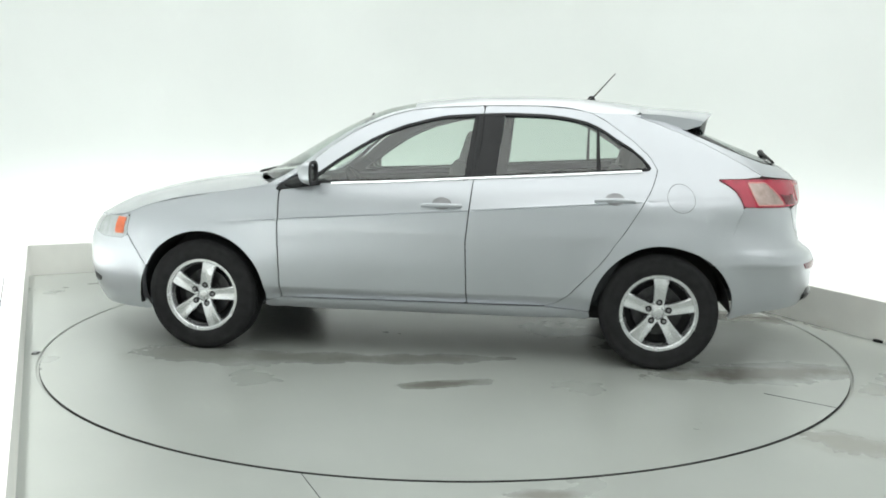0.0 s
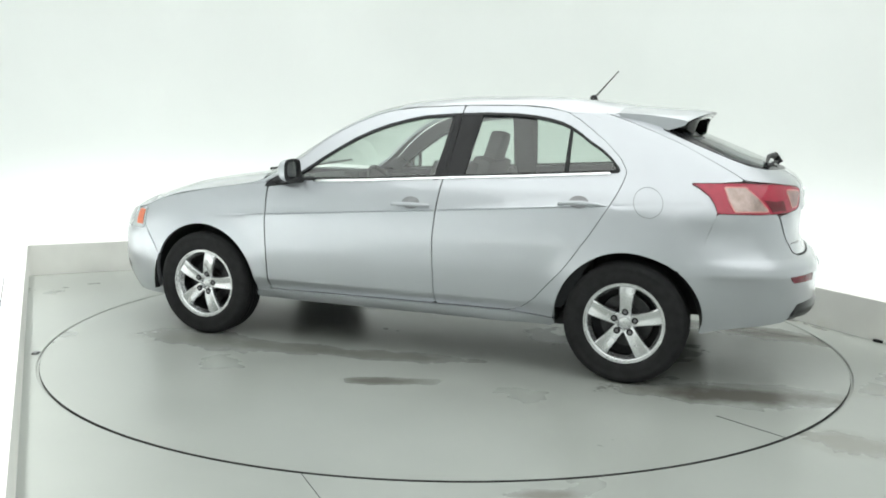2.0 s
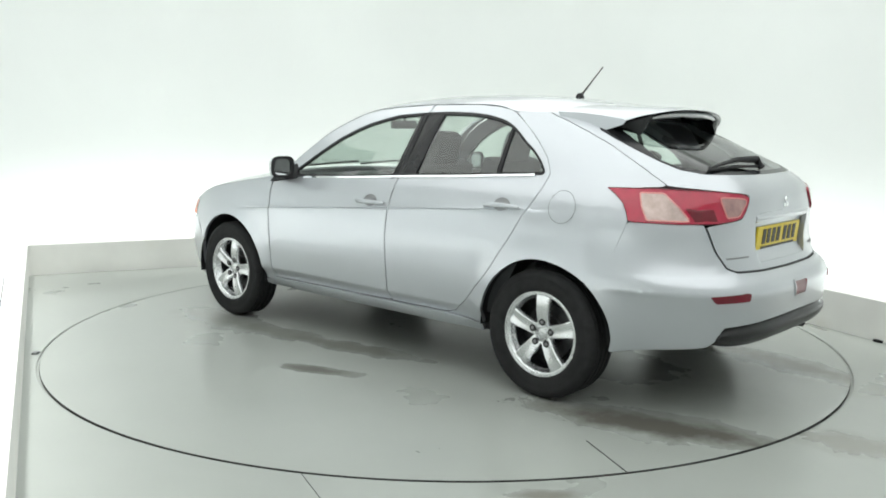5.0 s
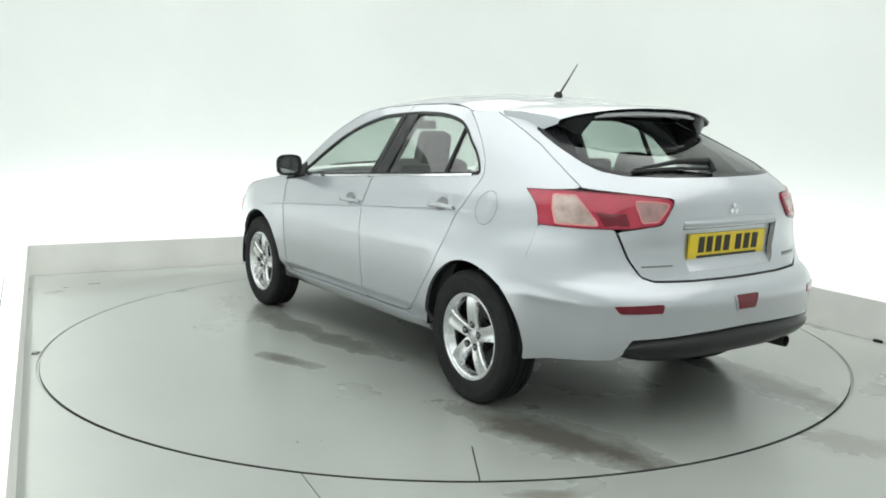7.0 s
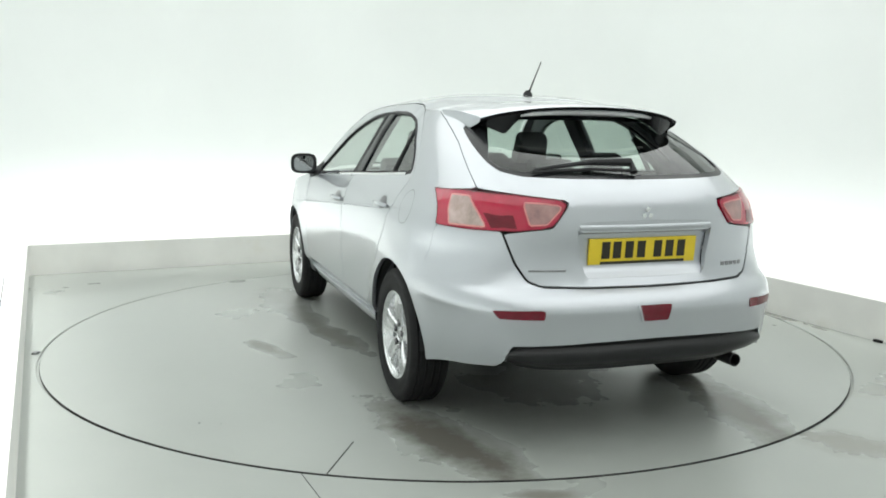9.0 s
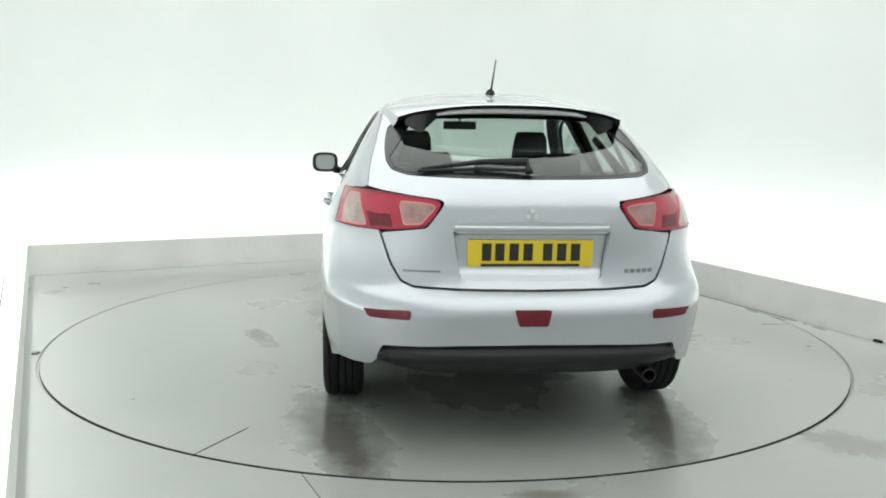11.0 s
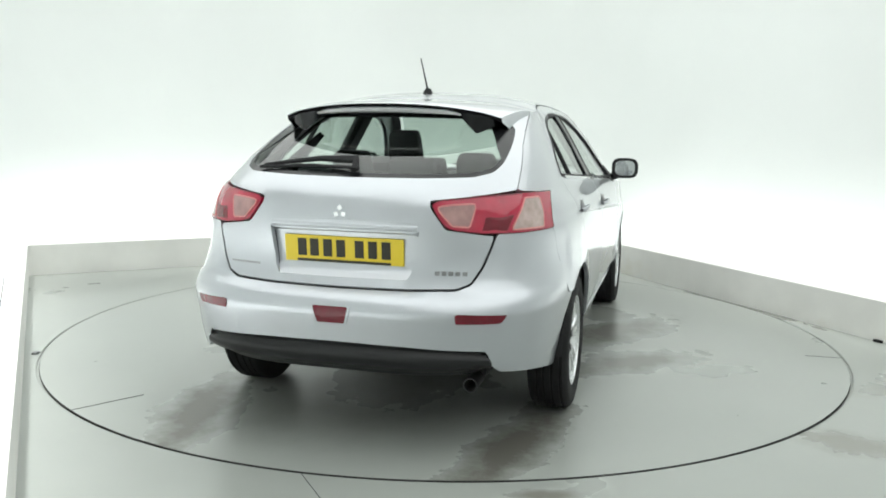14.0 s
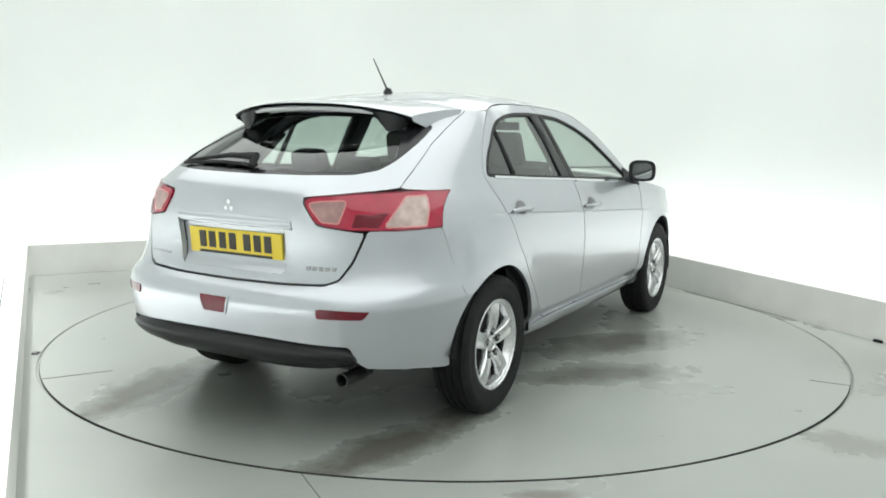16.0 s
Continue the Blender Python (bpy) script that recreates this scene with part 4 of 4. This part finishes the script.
bm.faces.ensure_lookup_table()
for k in range(30):
    bm.faces[9 * k + 4].material_index = 1
    if k < 6 or k > 23:
        bm.faces[9 * k + 5].material_index = bm.faces[9 * k + 6].material_index = 1
part("roof_spoiler", bm, [PAINT, GLOSSB], tailgate, "silver roof spoiler with a black underside", 50)


def glass_z(x, y):
    """The height of the rear window at that x and y."""
    zs = np.linspace(1.12, 1.43, 63)
    xs = [place(*ty(y, z)).x for z in zs]
    return float(np.interp(x, xs, zs))


for s in (1, -1):
    bm = bmesh.new()
    rows = []
    for i in range(13):
        k = 0.58 + 0.35 * i / 12
        g = min(1.0, (i / 12 / 0.6)) ** 1.4 * (1 - 0.45 * max(0, (i / 12 - 0.7) / 0.3))
        zt, back = 1.470 - 0.052 * k ** 2.4, -1.655 + 0.10 * k ** 3
        y = 0.588 * k
        xb = back + 0.045 - 0.02 * g
        low = zt - 0.050 + (glass_z(xb, y * 0.9) - 0.006 - zt + 0.050) * g
        fore = min(zt - 0.058, glass_z(-1.40, y * 0.9)) - 0.012
        rows.append([Vector((x, s * y * (1 - 0.12 * min(1, max(0, (-1.20 - x) / 0.4))), z)) for x, z in ((back + 0.012, zt - 0.040), (back + 0.014, zt - 0.050), (xb, low), ((xb - 1.40) / 2, (low + fore) / 2 - 0.008 * g), (-1.40, fore), (-1.36, zt - 0.05), (-1.48, zt - 0.044))])
    vs = grid(bm, rows, True)
    bm.faces.new(vs[0])
    bm.faces.new(vs[-1][::-1])
    bmesh.ops.recalc_face_normals(bm, faces=bm.faces)
    part("spoiler_fin", bm, GLOSSB, tailgate, "black fin under the spoiler end", 50)
# pale glossy strip under the middle of the spoiler
bm = bmesh.new()
rows = []
for y in np.linspace(0.37, -0.37, 25):
    k = abs(y) / 0.588
    zt, back = 1.470 - 0.052 * k ** 2.4, -1.655 + 0.10 * k ** 3
    taper = min(1, (0.375 - abs(y)) / 0.03 + 0.15)
    rows.append([Vector((back + 0.040 + 0.012 * math.cos(a), y, zt - 0.060 + 0.011 * taper * math.sin(a) + 0.010 * (math.cos(a) > 0))) for a in np.linspace(0, 2 * math.pi, 10, endpoint=False)])
vs = grid(bm, rows, True)
bm.faces.new(vs[0]); bm.faces.new(vs[-1][::-1])
bmesh.ops.recalc_face_normals(bm, faces=bm.faces)
part("pale_strip", bm, PALESTRIP, tailgate, "pale strip under the spoiler")
# rear wiper
bm = bmesh.new()
c0 = place(*ty(0.0, 1.143), 0.012)
tube(bm, [c0, place(*ty(0.0, 1.165), 0.035), place(*ty(0.18, 1.175), 0.022), place(*ty(0.44, 1.152), 0.012)], [0.018, 0.019, 0.012, 0.006], 8)
tube(bm, [place(*ty(-0.02, 1.150), 0.012), place(*ty(0.2, 1.156), 0.012), place(*ty(0.46, 1.144), 0.010)], 0.008, 6)
part("rear_wiper", bm, BLACK, tailgate, "black rear wiper")
# aerial
bm = bmesh.new()
lathe(bm, [(0.001, 0.0), (0.026, 0.0), (0.024, 0.012), (0.012, 0.028), (0.001, 0.030)], 16, "Z", (-0.94, 0.005, 1.503))
tube(bm, [(-0.945, 0.003, 1.515), (-1.015, 0.002, 1.595), (-1.085, 0.001, 1.675)], [0.006, 0.004, 0.003], 6)
part("roof_aerial", bm, BLACK, car, "short black roof aerial")

for flip in (False, True):
    part("cowl_corner", shell(place, soften([(0.70, 1.00), (0.88, 0.962), (1.02, 0.955), (0.95, 0.985), (0.86, 1.012), (0.78, 1.05), (0.70, 1.10)], 0.04, 1), [], 0.04, 0, (), flip, out=-0.010), PAINT, car, "silver corner between bonnet, wing and windscreen pillar")

# -- door mirrors
for s in (1, -1):
    bm = bmesh.new()
    rows = []
    for i in range(9):
        a = i / 8
        x = 0.615 + 0.09 * a
        k = (1 - a ** 2.6) ** 0.5 if i < 8 else 0.25
        rows.append([Vector((x, s * (0.935 + 0.086 * k * math.copysign(abs(math.cos(q)) ** 0.6, math.cos(q)) - 0.015 * a), 1.063 + 0.066 * k * math.copysign(abs(math.sin(q)) ** 0.6, math.sin(q)))) for q in np.linspace(0, 2 * math.pi, 28, endpoint=False)])
    vs = grid(bm, rows, True)
    bm.faces.new(vs[-1])
    bmesh.ops.recalc_face_normals(bm, faces=bm.faces)
    mirror = part("door_mirror", bm, PAINT, car, "silver door mirror with black rim")
    bm = bmesh.new()
    r1 = [Vector((0.612, s * (0.935 + 0.088 * math.copysign(abs(math.cos(q)) ** 0.6, math.cos(q))), 1.063 + 0.068 * math.copysign(abs(math.sin(q)) ** 0.6, math.sin(q)))) for q in np.linspace(0, 2 * math.pi, 28, endpoint=False)]
    cc = Vector((0.612, s * 0.935, 1.063))
    grid(bm, [[p + Vector((0.008, 0, 0)) for p in r1], r1, [cc + (p - cc) * 0.76 for p in r1], [cc + (p - cc) * 0.74 + Vector((0.012, 0, 0)) for p in r1]], True)
    bmesh.ops.recalc_face_normals(bm, faces=bm.faces)
    part("mirror_rim", bm, BLACK, mirror, "black mirror rim")
    bm = bmesh.new()
    bm.faces.new([bm.verts.new(cc + (p - cc) * 0.76 + Vector((0.010, 0, 0))) for p in r1])
    part("mirror_glass", bm, MIRROR, mirror, "mirror glass")
    bm = bmesh.new()
    tube(bm, [(0.835, s * 0.818, 0.982), (0.79, s * 0.832, 0.995), (0.735, s * 0.86, 1.005), (0.68, s * 0.90, 1.03)], [0.006, 0.022, 0.028, 0.03], 12)
    part("mirror_arm", bm, BLACK, mirror)

# -- wheels
def build_wheel():
    bm = bmesh.new()
    # barrel and lip
    lathe(bm, [(0.203, -0.085), (0.196, -0.02), (0.200, 0.055), (0.210, 0.078), (0.215, 0.086), (0.217, 0.092), (0.214, 0.095), (0.208, 0.0945), (0.205, 0.088), (0.200, 0.0885), (0.196, 0.086), (0.191, 0.070), (0.180, 0.050)], 56)
    lathe(bm, [(0.056, 0.035), (0.052, 0.058), (0.044, 0.068), (0.034, 0.071), (0.030, 0.062), (0.001, 0.062)], 40)
    bmesh.ops.recalc_face_normals(bm, faces=bm.faces)
    wheel = link_mesh("wheel", bm, ALLOY, 45)
    wheel.parent = car
    tagged(wheel, "five-spoke silver alloy wheel")
    for k in range(5):
        rot = Matrix.Rotation(radians(72 * k), 4, "Y")
        rows = []
        bm = bmesh.new()
        for i in range(9):
            f = i / 8
            r = 0.030 + 0.166 * f
            w = 0.026 + 0.017 * f + 0.006 * (1 - f) ** 2
            yo = 0.066 + 0.018 * math.sin(math.pi * f * 0.8) + 0.006 * f
            th = 0.030
            g = 0.006 * min(1, f * 3)
            rows.append([rot @ Vector(p) for p in ((-w, yo - th, r), (-w, yo - 0.006, r), (-w * 0.85, yo, r), (-w * 0.35, yo - g * 0.3, r), (0, yo - g, r), (w * 0.35, yo - g * 0.3, r), (w * 0.85, yo, r), (w, yo - 0.006, r), (w, yo - th, r))])
        grid(bm, rows)
        bmesh.ops.recalc_face_normals(bm, faces=bm.faces)
        part("spoke", bm, ALLOY, wheel, "", 45)
    bm = bmesh.new()
    pro = [(0.212, -0.095), (0.230, -0.104), (0.275, -0.107), (0.305, -0.100), (0.320, -0.085)]
    for d in (-0.062, -0.024, 0.014, 0.052):
        pro += [(0.3255, d - 0.014), (0.326, d + 0.010), (0.318, d + 0.013), (0.318, d + 0.019)]
    pro += [(0.324, 0.078), (0.316, 0.092), (0.300, 0.101), (0.285, 0.104), (0.282, 0.1025), (0.262, 0.105), (0.232, 0.101), (0.217, 0.094), (0.208, 0.086)]
    pro = [(r, d if d > 0 else d * 0.82) for r, d in pro]
    lathe(bm, pro, 72)
    part("tyre", bm, RUBBER, wheel, "black road tyre")
    bm = bmesh.new()
    lathe(bm, [(0.001, 0.068), (0.020, 0.070), (0.027, 0.066), (0.028, 0.058)], 24)
    part("centre_cap", bm, ALLOY, wheel)
    for k in range(5):
        a = radians(72 * k)
        c = (0.058 * math.sin(a), 0, 0.058 * math.cos(a))
        # black ring on the spoke, coloured as the shade inside a nut hole
        bm = bmesh.new()
        lathe(bm, [(0.009, 0.0745), (0.017, 0.0765), (0.018, 0.074), (0.018, 0.06)], 14, "Y", c)
        hole = part("nut_hole_shade", bm, BLACK, wheel)
        bm = bmesh.new()
        lathe(bm, [(0.001, 0.081), (0.007, 0.081), (0.0095, 0.078), (0.0095, 0.066)], 6, "Y", c)
        part("wheel_nut", bm, STEEL, wheel)
    bm = bmesh.new()
    lathe(bm, [(0.001, 0.012), (0.08, 0.012), (0.082, 0.0), (0.140, 0.0), (0.142, -0.022), (0.02, -0.03)], 40)
    part("brake_disc", bm, EXHAUST, wheel, "steel brake disc")
    bm = bmesh.new()
    lathe(bm, [(0.196, 0.02), (0.19, -0.03), (0.02, -0.06)], 40)
    part("wheel_back", bm, BLACK, wheel)
    return wheel


first = build_wheel()
SPOTS = (((AXLE, HUB_Y, TYRE_R), 0, -14), ((-AXLE, HUB_Y, TYRE_R), 0, -3), ((AXLE, -HUB_Y, TYRE_R), 180, 20), ((-AXLE, -HUB_Y, TYRE_R), 180, 0))
for k, (c, rz, spin) in enumerate(SPOTS):
    m = Matrix.Translation(c) @ Matrix.Rotation(radians(rz), 4, "Z") @ Matrix.Rotation(radians(spin), 4, "Y")
    if k == 0:
        first.matrix_basis = m
    else:
        copy_thing(first, m)

# -- wheel wells, underbody, inner shell
for c in (AXLE, -AXLE):
    for s in (1, -1):
        bm = bmesh.new()
        rows = []
        for i in range(23):
            a = radians((-9 + 195 * i / 22) if c > 0 else (-2 + 180 * i / 22))
            rows.append([Vector((c + 0.383 * math.cos(a), s * y, 0.325 + 0.383 * math.sin(a))) for y in (0.852, 0.70, 0.52)])
        vs = grid(bm, rows)
        bm.faces.new([v[-1] for v in vs])
        part("wheel_liner", bm, BLACK, car)
bm = bmesh.new()
box(bm, (-1.55, -0.55, 0.21), (2.0, 0.55, 0.30), 0.04)
box(bm, (-0.90, -0.72, 0.25), (0.90, 0.72, 0.30), 0.015)
box(bm, (-1.975, -0.58, 0.295), (-1.62, 0.30, 0.38), 0.04)
part("underbody", bm, BLACK, car, "dark underbody")

# -- cabin
bm = bmesh.new()
box(bm, (-1.55, -0.60, 0.30), (1.25, 0.60, 0.36), 0.01)
part("cabin_floor", bm, DASH, car)
for s in (1, -1):
    part("door_card", shell(lambda u, z, o=0: skin(u, z, o), [(0.85, 0.34), (0.80, 0.98), (-0.27, 1.028), (-1.25, 1.085), (-1.27, 0.9), (-0.97, 0.36)], [], 0.12, 0, (), s < 0, out=-0.055), DASH, car)
    part("rear_side_trim", shell(lambda u, z, o=0: skin(u, z, o), [sx(-1.28, 0.72), sx(-1.28, 1.10), sx(-1.28, 1.2), sx(-1.2, 1.33), sx(-1.1, 1.40), sx(-1.32, 1.39), sx(-1.56, 1.24), sx(-1.70, 1.10), sx(-1.9, 0.95), sx(-1.9, 0.72)], [], 0.08, 0, (), s < 0, out=-0.04), DASH, car, "dark cabin side trim")
    part("rear_pillar_trim", shell(lambda u, z, o=0: skin(u, z, o), [sx(-1.30, 1.0), sx(-1.31, 1.2), sx(-1.24, 1.385), sx(-1.36, 1.36), sx(-1.56, 1.24), sx(-1.78, 1.10), sx(-1.78, 1.0)], [], 0.06, 0.03, (), s < 0, out=-0.125), BLACK, car, "black rear pillar trim")
    part("pillar_lining", shell(lambda u, z, o=0: skin(u, z, o), [(-0.24, 1.0), (-0.27, 1.42), (-0.40, 1.42), (-0.38, 1.0)], [], 0.1, 0, (), s < 0, out=-0.04), DASH, car)
rows_l = [[Vector((p.x, p.y * 0.95, p.z - 0.035)) for p in r] for r in loft(E3, M3, 3.0, 8)[cut + 1:]]
bm = bmesh.new()
grid(bm, rows_l)
part("headlining", bm, LINING, car, "pale grey headlining")


def seat(x, y, w, front=True):
    bm = bmesh.new()
    box(bm, (x - 0.27, y - w / 2, 0.42), (x + 0.27, y + w / 2, 0.60), 0.05)
    base = part("front_seat" if front else "rear_seat", bm, CLOTH, car, "dark cloth car seat")
    bm = bmesh.new()
    lean = Matrix.Translation((x - 0.24, y, 0.55)) @ Matrix.Rotation(radians(-17), 4, "Y")
    box(bm, (-0.07, -w / 2, 0.0), (0.07, w / 2, 0.60 if front else 0.56), 0.055, lean)
    part("seat_back", bm, CLOTH, base)
    n = 1 if front else 2
    for i in range(n):
        yy = 0 if n == 1 else (i - 0.5) * 0.66
        bm = bmesh.new()
        z0 = 0.60 if front else 0.50
        box(bm, (-0.05, yy - 0.108, z0 - 0.02), (0.05, yy + 0.108, z0 + 0.18), 0.049, None, 4)
        for v in bm.verts:
            k = (v.co.z - z0) / 0.18
            v.co.y = yy + (v.co.y - yy) * (1.0 - 0.16 * max(0, k) ** 2)
            v.co = lean @ v.co
        for d in (-0.05, 0.05):
            tube(bm, [lean @ Vector((0, yy + d, z0 - 0.09)), lean @ Vector((0, yy + d, z0 + 0.03))], 0.006, 6)
        part("headrest", bm, CLOTH, base)


bm = bmesh.new()
box(bm, (-1.27, -0.12, 1.07), (-1.17, 0.12, 1.175), 0.045, None, 3)
part("centre_headrest", bm, CLOTH, car, "low centre rear headrest")
seat(0.22, 0.36, 0.50)
seat(0.22, -0.36, 0.50)
seat(-0.78, 0.0, 1.24, False)
bm = bmesh.new()
box(bm, (-1.95, -0.56, 1.03), (-1.12, 0.56, 1.05), 0.008)
part("parcel_shelf", bm, DASH, car, "dark parcel shelf")
bm = bmesh.new()
box(bm, (0.78, -0.70, 0.60), (1.10, 0.70, 0.985), 0.05)
box(bm, (0.72, -0.62, 0.90), (0.86, -0.14, 1.005), 0.04)
part("dashboard", bm, DASH, car, "dark grey dashboard")
bm = bmesh.new()
wm = Matrix.Translation((0.64, -0.36, 0.86)) @ Matrix.Rotation(radians(-65), 4, "Y")
tube(bm, [wm @ Vector((0.185 * math.cos(a), 0.185 * math.sin(a), 0)) for a in np.linspace(0, 2 * math.pi, 33)], 0.014, 8)
for a in (0, 180, 270):
    tube(bm, [wm @ Vector((0, 0, 0.0)), wm @ Vector((0.18 * math.sin(radians(a)), 0.18 * math.cos(radians(a)), 0))], 0.016, 6)
part("steering_wheel", bm, BLACK, car, "black steering wheel")
bm = bmesh.new()
box(bm, (0.475, -0.115, 1.305), (0.50, 0.115, 1.362), 0.011)
tube(bm, [(0.49, 0, 1.35), (0.46, 0, 1.405)], 0.01, 6)
part("cabin_mirror", bm, BLACK, car, "black interior mirror")


def motions():
    steps = [(0.5 * k, pose(0, 0, 0, 0, 0, 173.209 - 7.03114 * 0.5 * k)) for k in range(33)]
    walk(table, steps)
    walk(car, [(t, m @ Matrix.Translation((0.0426, -0.1356, 0.0))) for t, m in steps])


motions()
